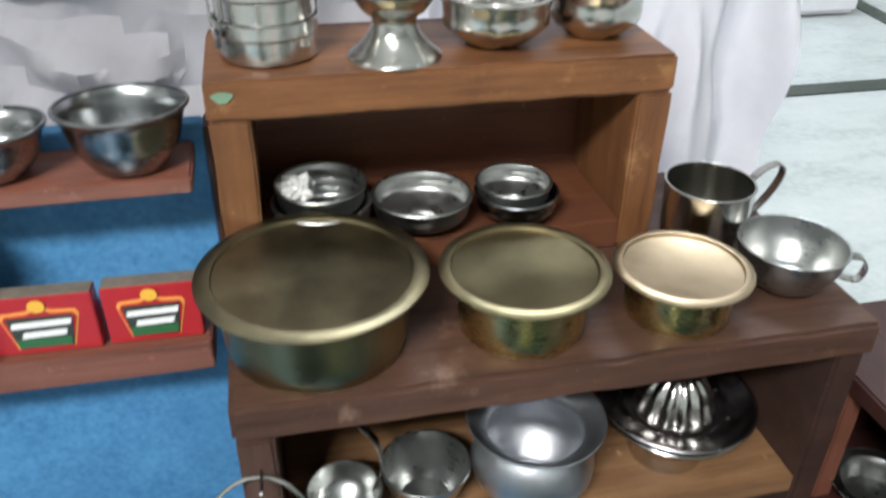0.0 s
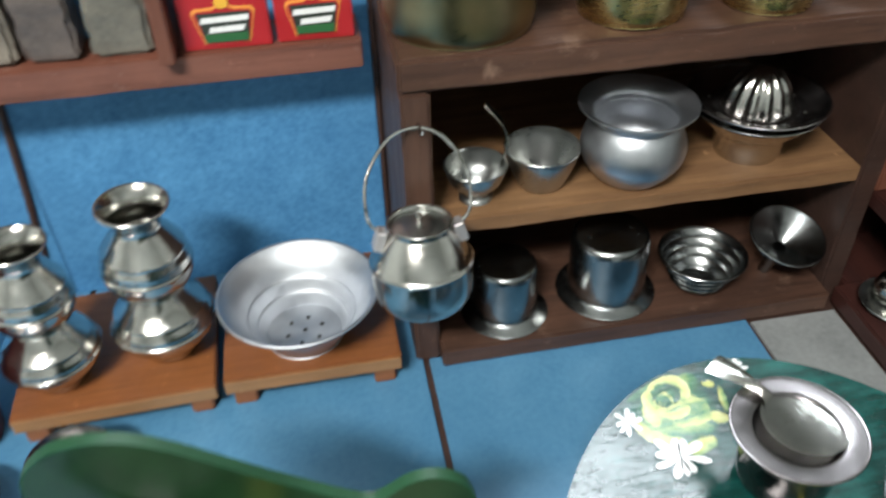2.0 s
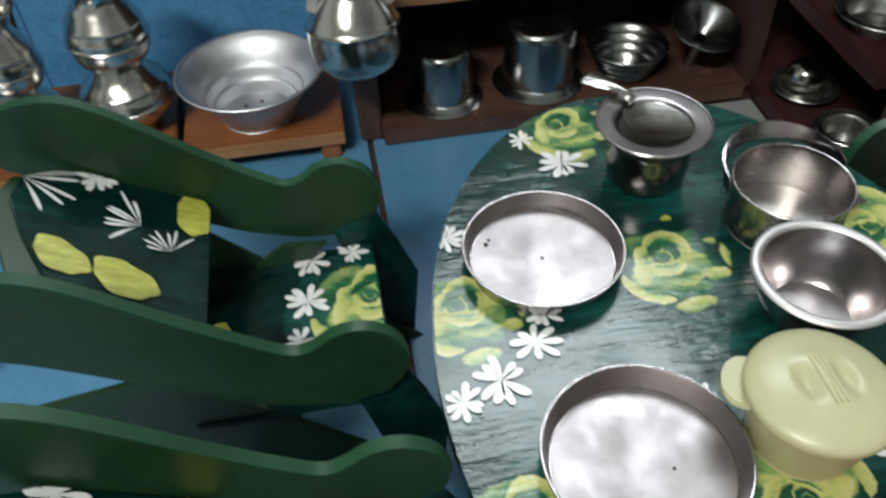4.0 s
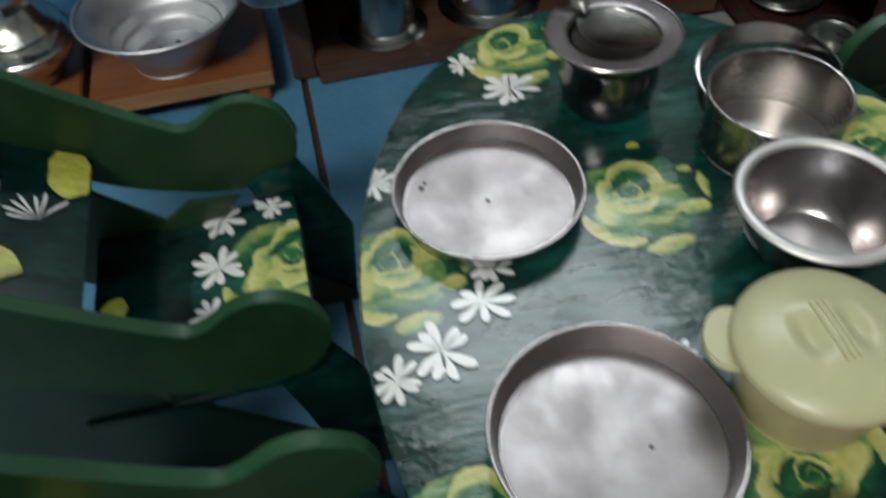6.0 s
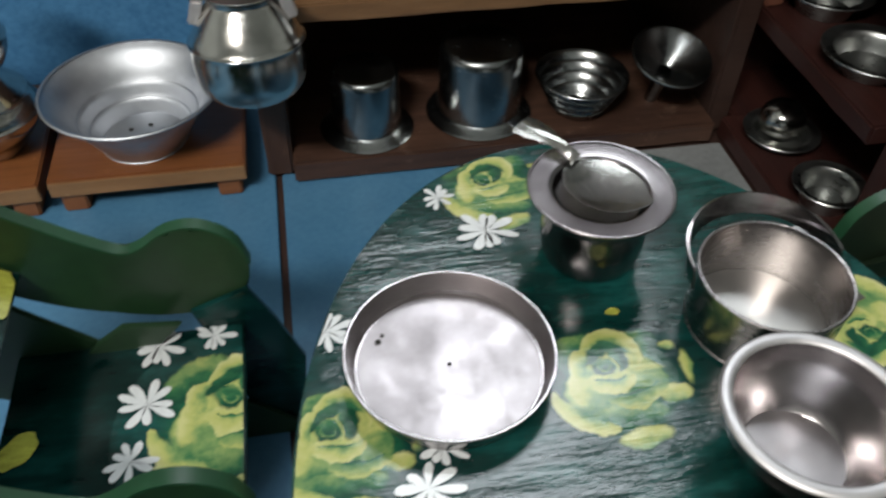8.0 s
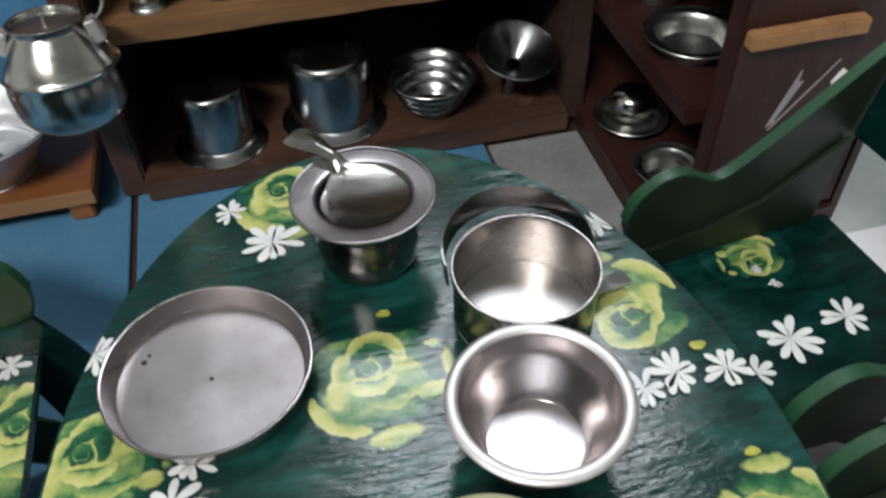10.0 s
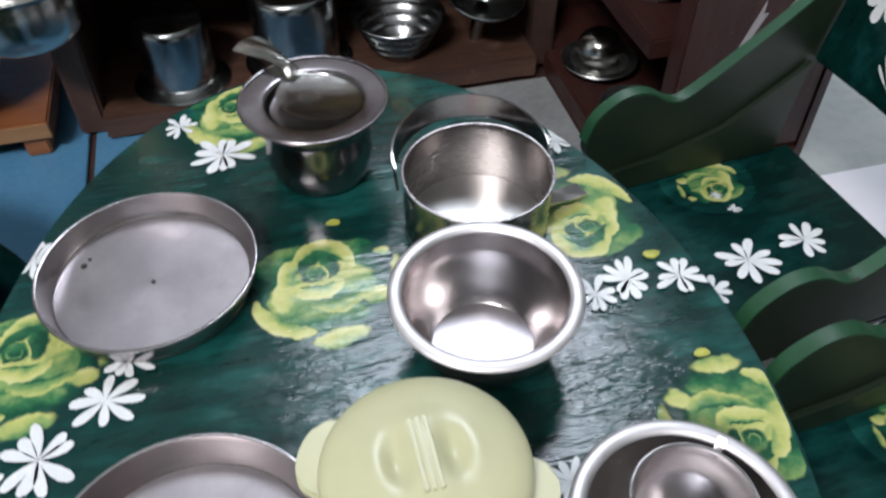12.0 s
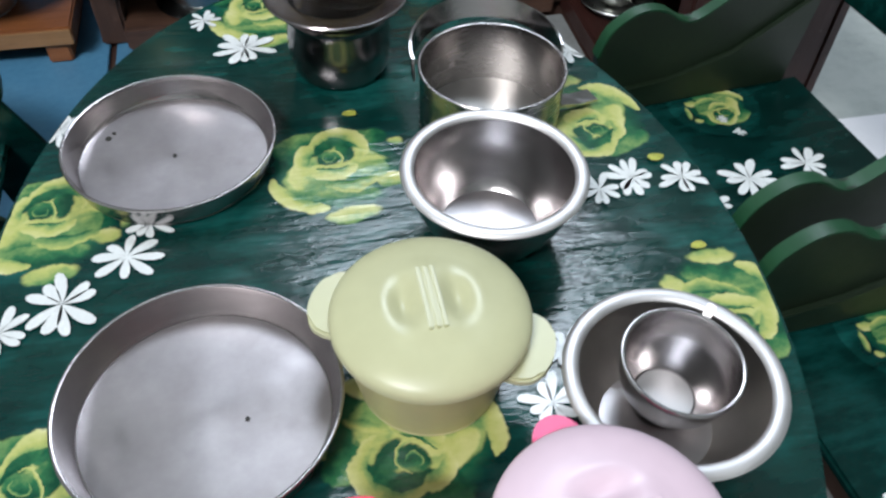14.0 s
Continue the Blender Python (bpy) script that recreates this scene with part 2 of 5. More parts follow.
def ripple(t, p, strength=0.9):
    """Long shallow wrinkles of the vinyl, stronger in some places."""
    b, c, area = noise_node(t, 50, 5, (0.45, 1.9, 1), 0.58), noise_node(t, 330, 3, (0.4, 1.5, 1)), noise_node(t, 13, 2)
    f = mix(t, ramp(t, area, [(0.44, grey(0.06)), (0.62, grey(1.0))]), (0.5, 0.5, 0.5), b)
    bump(t, p, mix(t, 0.10, f, c), strength, 0.0017)


def vinyl_colour(t, depth=1.0):
    a, b = noise_node(t, 20, 5, (1, 1, 1), 0.6), noise_node(t, 75, 5, (0.45, 1.8, 1), 0.65)
    return ramp(t, mix(t, 0.45, a, b), [(p, tuple(v * depth for v in c)) for p, c in ((0.32, (0.001, 0.010, 0.009)), (0.5, (0.003, 0.034, 0.029)), (0.68, (0.013, 0.102, 0.092)))]), a


def vinyl_gloss(t, p, a, strength=0.9):
    link(t, ramp(t, a, [(0.3, grey(0.10)), (0.7, grey(0.22))]), p.inputs["Roughness"])
    ripple(t, p, strength)


def vinyl(name, strength, depth=1.0, shine=0.55):
    """Dark green glossy cover with brush-like mottling."""
    m, t, p = nodes_of(name)
    col, a = vinyl_colour(t, depth)
    link(t, col, p.inputs["Base Color"])
    vinyl_gloss(t, p, a, strength)
    p.inputs["Specular IOR Level"].default_value = shine
    return m


# one printed rose, hindmost petal first, in millimetres and degrees from its heart
# flat petals and leaves: (centre x, y, half length, half width, turn, greenness)
LEAVES = ((3, -9, 21, 15.5, 12, 0.42), (-8, 9, 14, 8.5, 15, 0.85), (19, 9, 8, 6.5, 80, 0.85), (28.5, 7, 4.2, 2.8, -25, 0.05), (32.5, -5, 10.5, 2.8, 82, 0.20), (4, -22, 17, 6, 0, 0.72), (7.5, -32.5, 11, 5.2, 8, 0.12),
          (18, -3.5, 7.8, 2.8, 8, 0.30), (24.5, -16, 6.4, 4.6, -12, -0.08), (-10, -7, 10, 5.8, 76, -0.02), (1, -6, 11, 5.2, 12, 0.08), (7.5, 2.5, 6.5, 5, 75, 1.1), (0, 0.5, 5.6, 5, 0, 1.0))
# curled petals: (centre x, y, radius, from, to, width, greenness)
PETALS = ((0, -5, 22.5, 188, 270, 8, -0.05), (8, 10, 26.5, 246, 302, 7, 0.34), (8, 10, 24.0, 250, 298, 1.8, 0.85), (0, 0, 9.5, 120, 215, 6.5, 0.02),
          (1, 8, 17.8, 246, 312, 7.5, -0.04), (1, 8, 14.6, 248, 300, 1.5, 0.85), (5, 4, 11, -30, 165, 7, -0.06), (0, 0, 5.4, -70, 100, 1.3, 0.1), (0, 1, 2.4, 130, 380, 1.2, 0.6))


def rose_print():
    """A yellow rose among blurred leaves, printed on the vinyl."""
    m, t, p = nodes_of("yellow_rose_print")

    def calc(op, a, b=None, c=None):
        n = t.nodes.new("ShaderNodeMath")
        n.operation = op
        for i, v in enumerate((a, b, c)):
            if isinstance(v, (int, float)):
                n.inputs[i].default_value = v
            elif v is not None:
                link(t, v, n.inputs[i])
        return n.outputs[0]

    def step(v, lo, hi):
        n = t.nodes.new("ShaderNodeMapRange")
        n.interpolation_type = "SMOOTHSTEP"
        n.inputs["From Min"].default_value, n.inputs["From Max"].default_value = lo, hi
        link(t, v, n.inputs["Value"])
        return n.outputs["Result"]

    uv = t.nodes.new("ShaderNodeUVMap")
    sep = t.nodes.new("ShaderNodeSeparateXYZ")
    link(t, uv.outputs["UV"], sep.inputs[0])
    wx, wy = noise_node(t, 55, 4, (1, 1, 1), 0.6, shift=2.0), noise_node(t, 75, 5, (1, 1, 1), 0.65, shift=9.0)
    x = calc("ADD", sep.outputs[0], calc("MULTIPLY", calc("SUBTRACT", wx, 0.5), 9.0))
    y = calc("ADD", sep.outputs[1], calc("MULTIPLY", calc("SUBTRACT", wy, 0.5), 9.0))
    col, a = vinyl_colour(t)
    far = calc("SQRT", calc("ADD", calc("POWER", calc("SUBTRACT", x, 4.0), 2.0), calc("POWER", calc("ADD", y, 7.0), 2.0)))
    leafy = noise_node(t, 95, 5, (1, 1, 1), 0.6, shift=5.0)
    leaf = ramp(t, leafy, [(0.34, (0.004, 0.040, 0.022)), (0.50, (0.012, 0.095, 0.045)), (0.66, (0.04, 0.17, 0.070))])
    pad = step(calc("ADD", far, calc("MULTIPLY", leafy, 18.0)), 36.0, 27.0)
    col = mix(t, pad, col, leaf)
    tone = noise_node(t, 120, 4, (1, 1, 1), 0.6, shift=1.0)
    shades = [(0.0, (0.006, 0.060, 0.030)), (0.20, (0.03, 0.14, 0.055)), (0.40, (0.19, 0.30, 0.10)), (0.60, (0.43, 0.45, 0.14)), (0.85, (0.54, 0.54, 0.22)), (1.0, (0.62, 0.61, 0.33))]

    def shaded(base, mask, slope, green):
        v = calc("ADD", calc("ADD", slope, 0.61 - 0.51 * green), calc("MULTIPLY", calc("SUBTRACT", tone, 0.5), 0.75))
        return mix(t, mask, base, ramp(t, v, shades))

    for cx, cy, ax, ay, turn, green in LEAVES:
        c, s = math.cos(math.radians(turn)), math.sin(math.radians(turn))
        dx, dy = calc("SUBTRACT", x, cx), calc("SUBTRACT", y, cy)
        u = calc("MULTIPLY_ADD", dx, c / ax, calc("MULTIPLY", dy, s / ax))
        w = calc("MULTIPLY_ADD", dx, -s / ay, calc("MULTIPLY", dy, c / ay))
        r = calc("SQRT", calc("ADD", calc("MULTIPLY", u, u), calc("MULTIPLY_ADD", w, w, 0.0001)))
        col = shaded(col, step(r, 1.0, 1.0 - 1.3 / ay), calc("MULTIPLY", w, 0.25), green)
    for cx, cy, rad, a0, a1, w, green in PETALS:
        mid, half = math.radians((a0 + a1) / 2), math.radians((a1 - a0) / 2)
        dx, dy = calc("SUBTRACT", x, cx), calc("SUBTRACT", y, cy)
        r = calc("SQRT", calc("ADD", calc("MULTIPLY", dx, dx), calc("MULTIPLY_ADD", dy, dy, 0.0001)))
        along = calc("DIVIDE", calc("MULTIPLY_ADD", dx, math.cos(mid), calc("MULTIPLY", dy, math.sin(mid))), r)
        taper = calc("SQRT", calc("MAXIMUM", calc("DIVIDE", calc("SUBTRACT", along, math.cos(half)), 1 - math.cos(half)), 0.0))
        q = calc("DIVIDE", calc("SUBTRACT", r, rad), w * 0.46)
        mask = step(calc("SUBTRACT", calc("MULTIPLY", taper, 1.15), calc("ABSOLUTE", q)), 0.0, 0.24)
        col = shaded(col, mask, calc("MULTIPLY", q, 0.28 * (1 - 0.5 * green)), green)
    link(t, col, p.inputs["Base Color"])
    vinyl_gloss(t, p, a)
    return m


def marble():
    m, t, p = nodes_of("white_marble_floor")
    a, b = noise_node(t, 4, 7, (1, 2.2, 1), 0.7), noise_node(t, 90, 3)
    col = ramp(t, mix(t, 0.25, a, b), [(0.30, (0.30, 0.33, 0.315)), (0.5, (0.43, 0.455, 0.44)), (0.7, (0.49, 0.505, 0.49))])
    link(t, col, p.inputs["Base Color"])
    p.inputs["Roughness"].default_value = 0.22
    return m


# The taut chair vinyl is smoother, and darkened for shade between the arms.
VINYL, VINYL_TAUT_SHADED, ROSE, MARBLE = vinyl("green_vinyl", 0.9), vinyl("shaded_taut_vinyl", 0.12, 0.55, 0.25), rose_print(), marble()


# ---- building helpers ----
def finish(bm, name, mat, smooth=True, angle=38):
    me = bpy.data.meshes.new(name)
    bmesh.ops.recalc_face_normals(bm, faces=bm.faces)
    bm.to_mesh(me)
    bm.free()
    if smooth:
        for f in me.polygons:
            f.use_smooth = True
        me.set_sharp_from_angle(angle=radians(angle))
    me.materials.append(mat)
    return me


def thing(name, label, category, group="", m=None, kind=""):
    ob = new(name)
    ob.empty_display_size = 0.01
    if m is not None:
        ob.matrix_basis = m
    return tagged(ob, label, category, group, kind)


def part(name, bm, mat, parent, label="", smooth=True, angle=38):
    ob = new(name, finish(bm, name, mat, smooth, angle))
    ob.parent = parent
    return tagged(ob, label)


def solo(name, bm, mat, label, category, group="", m=None, kind="", smooth=True):
    ob = new(name, finish(bm, name, mat, smooth))
    if m is not None:
        ob.matrix_basis = m
    return tagged(ob, label, category, group, kind)


def box(x0, x1, y0, y1, z0, z1, bevel=0.0012, wob=0.0, seed=0, cuts=0):
    """A board with eased edges; wob: how uneven its faces are."""
    bm = bmesh.new()
    bmesh.ops.create_cube(bm, size=1)
    for v in bm.verts:
        v.co = Vector((x0 + (v.co.x + 0.5) * (x1 - x0), y0 + (v.co.y + 0.5) * (y1 - y0), z0 + (v.co.z + 0.5) * (z1 - z0)))
    if cuts:
        span = (x1 - x0, y1 - y0, z1 - z0)
        ax = span.index(max(span))
        edges = [e for e in bm.edges if abs((e.verts[0].co - e.verts[1].co)[ax]) > 1e-5]
        bmesh.ops.subdivide_edges(bm, edges=edges, cuts=cuts)
    if bevel:
        sharp = [e for e in bm.edges if len(e.link_faces) == 2 and e.calc_face_angle(0) > 0.5]
        bmesh.ops.bevel(bm, geom=sharp, offset=bevel, segments=2, affect="EDGES")
    if wob:
        for v in bm.verts:
            n = noise.noise_vector(v.co * 45 + Vector((seed, seed, seed)))
            v.co += n * wob
    return bm


def curve_pts(pts, n=6):
    """A smooth line through the points."""
    out = []
    p = [pts[0], *pts, pts[-1]]
    for i in range(1, len(p) - 2):
        a, b, c, d = (Vector(q) for q in p[i - 1:i + 3])
        for k in range(n):
            t = k / n
            out.append(0.5 * (2 * b + (c - a) * t + (2 * a - 5 * b + 4 * c - d) * t * t + (3 * b - a - 3 * c + d) * t ** 3))
    out.append(Vector(pts[-1]))
    return out


def lathe(profile, seg=56, flute=0.0, count=0, r_lo=0.0, r_hi=1.0):
    """Turns a line of (radius, height) round z; flute and count give ribs between two radii."""
    bm = bmesh.new()
    rows = []
    for r, z in profile:
        if r < 1e-6:
            rows.append([bm.verts.new((0, 0, z))])
            continue
        row = []
        for i in range(seg):
            a = 2 * math.pi * i / seg
            rr = r * (1 + flute * math.cos(a * count)) if count and r_lo <= r <= r_hi else r
            row.append(bm.verts.new((rr * math.cos(a), rr * math.sin(a), z)))
        rows.append(row)
    for a, b in zip(rows, rows[1:]):
        for i in range(seg):
            j = (i + 1) % seg
            if len(a) == 1 and len(b) == 1:
                continue
            if len(a) == 1:
                bm.faces.new((a[0], b[i], b[j]))
            elif len(b) == 1:
                bm.faces.new((a[i], a[j], b[0]))
            else:
                bm.faces.new((a[i], a[j], b[j], b[i]))
    return bm


def vessel(outer, t=0.0009, bead=0.0011, n=5, **kw):
    """An open vessel: its outer line from the middle of the bottom to the rim, a wall of thickness t and a rolled rim."""
    line = [(max(0.0, p[0]), p[1]) for p in curve_pts([(r, z) for r, z in outer], n)] if n else list(outer)
    r, z = line[-1]
    rim = [(r + bead * math.sin(a) - bead * 0.2, z + bead * (1 - math.cos(a)) * 0.9) for a in (0.6, 1.2, 1.9, 2.6, 3.3, 4.0)]
    inner = []
    for i, (a, b) in enumerate(line):
        p, q = line[max(0, i - 1)], line[min(len(line) - 1, i + 1)]
        d = Vector((q[0] - p[0], q[1] - p[1]))
        d = d.normalized() if d.length else Vector((1, 0))
        inner.append((max(0.0, a - d.y * t), b + d.x * t))
    return lathe(line + rim + inner[::-1], **kw)


def tube(pts, r, seg=10, flat=1.0):
    """A rod along the points; flat: how thin it is across z."""
    bm = bmesh.new()
    pts = [Vector(p) for p in pts]
    rows = []
    for i, p in enumerate(pts):
        d = (pts[min(i + 1, len(pts) - 1)] - pts[max(i - 1, 0)]).normalized()
        side = d.cross(Vector((0, 0, 1)))
        side = side.normalized() if side.length > 0.05 else Vector((1, 0, 0))
        up = side.cross(d).normalized()
        rows.append([bm.verts.new(p + side * r * math.cos(2 * math.pi * k / seg) + up * r * flat * math.sin(2 * math.pi * k / seg)) for k in range(seg)])
    for a, b in zip(rows, rows[1:]):
        for k in range(seg):
            bm.faces.new((a[k], a[(k + 1) % seg], b[(k + 1) % seg], b[k]))
    bm.faces.new(rows[0])
    bm.faces.new(rows[-1][::-1])
    return bm


def strap(pts, width, thick, across=(0, 1, 0)):
    """A flat band along the points."""
    bm = bmesh.new()
    pts = [Vector(p) for p in pts]
    w = Vector(across).normalized() * width / 2
    rows = []
    for i, p in enumerate(pts):
        d = (pts[min(i + 1, len(pts) - 1)] - pts[max(i - 1, 0)]).normalized()
        n = d.cross(w).normalized() * thick / 2
        rows.append([bm.verts.new(p + s) for s in (w + n, w - n, -w - n, -w + n)])
    for a, b in zip(rows, rows[1:]):
        for k in range(4):
            bm.faces.new((a[k], a[(k + 1) % 4], b[(k + 1) % 4], b[k]))
    bm.faces.new(rows[0])
    bm.faces.new(rows[-1][::-1])
    return bm


def slab(outline, thick, axis="z", bevel=0.001):
    """A flat shape of some thickness cut out along an outline."""
    bm = bmesh.new()
    put = {"z": lambda a, b, c: (a, b, c), "y": lambda a, b, c: (a, c, b)}[axis]
    lo = [bm.verts.new(put(a, b, 0)) for a, b in outline]
    hi = [bm.verts.new(put(a, b, thick)) for a, b in outline]
    bm.faces.new(lo)
    bm.faces.new(hi[::-1])
    k = len(lo)
    for i in range(k):
        bm.faces.new((lo[i], hi[i], hi[(i + 1) % k], lo[(i + 1) % k]))
    if bevel:
        rim = [e for e in bm.edges if len(e.link_faces) == 2 and any(len(f.verts) > 4 for f in e.link_faces)]
        bmesh.ops.bevel(bm, geom=rim, offset=bevel, segments=2, affect="EDGES")
    return bm


def moved(bm, m):
    bmesh.ops.transform(bm, matrix=m, verts=bm.verts)
    return bm


# ---- the room round the display ----
def marble_ground():
    g = thing("ground", "white marble floor of the room with black stone strips", "floor", kind="structure")
    part("marble_slab", box(-2.4, 3.4, -2.6, 3.6, -0.05, -0.004, 0), MARBLE, g, smooth=False)
    for x0, x1, y, w in ((0.3, 3.4, 0.93, 0.045), (0.3, 3.4, 2.2, 0.045)):
        part("black_strip", box(x0, x1, y - w / 2, y + w / 2, -0.006, -0.001, 0), CARD_BLACK, g, smooth=False)
    part("black_strip", moved(box(-0.022, 0.022, 0.0, 1.2, -0.006, -0.0014, 0), pose(1.36, 0.98, 0, 0, 0, -8)), CARD_BLACK, g, smooth=False)


marble_ground()
# Sheet added to brighten the floor beside the chair, where the marble stays too dark.
solo("added_sheet", box(0.335, 0.66, -0.66, -0.145, -0.0040, -0.0031, 0.0003, 0.0002, 7), WHITE_SHEET, "plain white sheet added over the marble floor", "sheet")
# Unseen walls and ceiling, added to close the room and bounce the lamps' light.
for nm, b in (("wall_south", (-2.4, 3.4, -2.7, -2.6, -0.004, 2.6)), ("wall_north", (-2.4, 3.4, 3.6, 3.7, -0.004, 2.6)),
              ("wall_west", (-2.5, -2.4, -2.7, 3.7, -0.004, 2.6)), ("wall_east", (3.4, 3.5, -2.7, 3.7, -0.004, 2.6))):
    solo(nm, box(*b, 0), PLASTER, "plain unseen wall added to close the room", "wall", kind="structure", smooth=False)
solo("ceiling", box(-2.5, 3.5, -2.7, 3.7, 2.6, 2.7, 0), PLASTER, "plain white unseen ceiling", "ceiling", kind="structure", smooth=False)


def draped_sheet(name, x0, x1, y, z1, bow, seed, label, mat, crease=0.0):
    """A hanging white sheet with soft folds."""
    bm = bmesh.new()
    nx, nz = 110, 60
    grid = []
    for i in range(nx + 1):
        row = []
        for j in range(nz + 1):
            u, v = i / nx, j / nz
            x, z = x0 + (x1 - x0) * u, z1 * v
            fold = 0.014 * math.sin(u * 17 + seed + 3 * v) * (1 - 0.4 * v) + 0.06 * noise.noise(Vector((u * 5, v * 3, seed))) + 0.022 * noise.noise(Vector((u * 16 + 2 * v, v * 9, seed + 3)))
            fold -= crease * abs(noise.noise(Vector((u * 9 + 4 * v, v * 11 - 3 * u, seed + 8)))) + 0.4 * crease * abs(noise.noise(Vector((u * 25 - 6 * v, v * 22, seed + 2))))
            row.append(bm.verts.new((x + 0.02 * noise.noise(Vector((v * 3, u * 2, seed + 5))), y + fold + bow * (2 * u - 1) ** 2, z - 0.003)))
        grid.append(row)
    for i in range(nx):
        for j in range(nz):
            bm.faces.new((grid[i][j], grid[i + 1][j], grid[i + 1][j + 1], grid[i][j + 1]))
    bmesh.ops.solidify(bm, geom=bm.faces, thickness=0.002)
    return solo(name, bm, mat, label, "cloth")


# White cloth greyed here: the weaker light on this side is in its colour.
draped_sheet("white_sheet", -0.9, 0.10, 0.30, 0.75, 0.03, 1.0, "creased white cloth sheet hung behind the blue wall, greyed for shade", CLOTH_SHADED, 0.06)
draped_sheet("white_sheet", 0.10, 0.472, 0.31, 0.75, 0.02, 4.0, "smooth white cloth hung behind the wooden shelf", CLOTH)
solo("white_plinth", box(1.20, 1.36, 1.34, 1.5, 0.0, 0.25, 0.01), CLOTH, "white cloth-covered block on the marble floor", "block")


# ---- blue floor sheets and blue wall ----
def blue_floor():
    f = thing("floor", "light blue sheets laid edge to edge with dark gaps", "floor", kind="structure")
    for x0, x1, y0, y1 in ((-0.60, -0.2715, -0.70, 0.16), (-0.2665, -0.0045, -0.70, 0.16), (0.0005, 0.256, -0.70, 0.02)):
        part("sheet", box(x0, x1, y0, y1, -0.003, 0.0, 0.0006, 0.0002, x0), BLUE_FLOOR, f)
    # Grey patch over the marble, standing in for the shade between shelf and rack.
    part("shaded_patch", box(0.2588, 0.3304, -0.70, 0.0075, -0.003, -0.0002, 0.0006, 0.0002, 5), MARBLE_SHADED, f, "grey patch for shaded marble beside the blue sheets")
    part("backing", box(-0.60, 0.3420, -0.70, 0.16, -0.0038, -0.0031, 0), FRAME_BROWN, f, "dark brown gaps between the sheets", False)


blue_floor()


def blue_wall():
    w = thing("wall_blue", "bright blue felt-papered wall panels with brown joints", "wall", kind="structure")
    for x0, x1 in ((-0.62, -0.2812), (-0.2808, -0.0135)):
        part("panel", box(x0, x1, 0.155, 0.168, 0.0, 0.338, 0.001, 0.0004, x0), BLUE_WALL, w)
    part("joint", moved(tube([(-0.016, 0, 0.0), (-0.005, 0, 0.10), (0.004, 0, 0.20), (0.014, 0, 0.334)], 0.0032, 8), pose(-0.283, 0.154, 0.002)), FRAME_BROWN, w, "brown cord down the joint")
    part("edging", box(-0.0133, -0.0103, 0.150, 0.170, 0.0, 0.338, 0.0005), FRAME_BROWN, w)


blue_wall()


def wall_plank(z0, z1, x0, x1, label):
    s = thing("wall_shelf", label, "shelf", "planks on the blue wall")
    part("board", box(x0, x1, 0.1095, 0.1545, z0, z1, 0.0012, 0.0006, z0 * 40, 14), RED_X, s)
    part("front_edge", box(x0 + 0.0004, x1 - 0.0004, 0.1078, 0.1097, z0 + 0.0004, z1 - 0.0004, 0.0007, 0.0006, z0 * 70, 24), EDGE_X, s, "rubbed front edge")
    return s


wall_plank(0.3200, 0.3290, -0.60, -0.019, "thin red-brown plank shelf along the top of the blue wall")
low_plank = wall_plank(0.2045, 0.2255, -0.60, -0.0225, "red-brown plank shelf with tea boxes on the blue wall")
part("divider", box(-0.1535, -0.1435, 0.0955, 0.1545, 0.2256, 0.3198, 0.001, 0.0005, 2, 8), RED_Z, low_plank)
part("divider", box(-0.40, -0.39, 0.111, 0.1545, 0.2256, 0.3198, 0.001, 0.0005, 3, 8), RED_Z, low_plank)


# ---- the large wooden shelf and the box on it ----
def big_shelf():
    s = thing("wooden_shelf", "dark brown worn wooden open shelf on the floor", "shelf")
    part("top_board", box(-0.010, 0.342, 0.018, 0.215, 0.228, 0.250, 0.0025, 0.0010, 1, 24), WOOD_X, s, "scuffed brown top board")
    part("side_panel", box(-0.009, 0.0095, 0.019, 0.21, 0.0, 0.2278, 0.002, 0.0008, 2, 16), WOOD_Z, s)
    part("side_panel", box(0.3225, 0.340, 0.021, 0.21, 0.0, 0.2278, 0.002, 0.0008, 3, 16), WOOD_SHADED, s, "brown side board toned down for shade")
    part("middle_board", box(0.0097, 0.3223, 0.022, 0.205, 0.116, 0.129, 0.0012, 0.0008, 4, 24), RAW_X, s, "pale raw plank")
    part("bottom_board", box(0.0097, 0.3223, 0.008, 0.205, 0.001, 0.018, 0.0015, 0.0008, 5, 24), WOOD_X, s)
    part("back_panel", box(-0.008, 0.339, 0.2105, 0.217, 0.0, 0.2278, 0), WOOD_SHADED, s, smooth=False)


big_shelf()


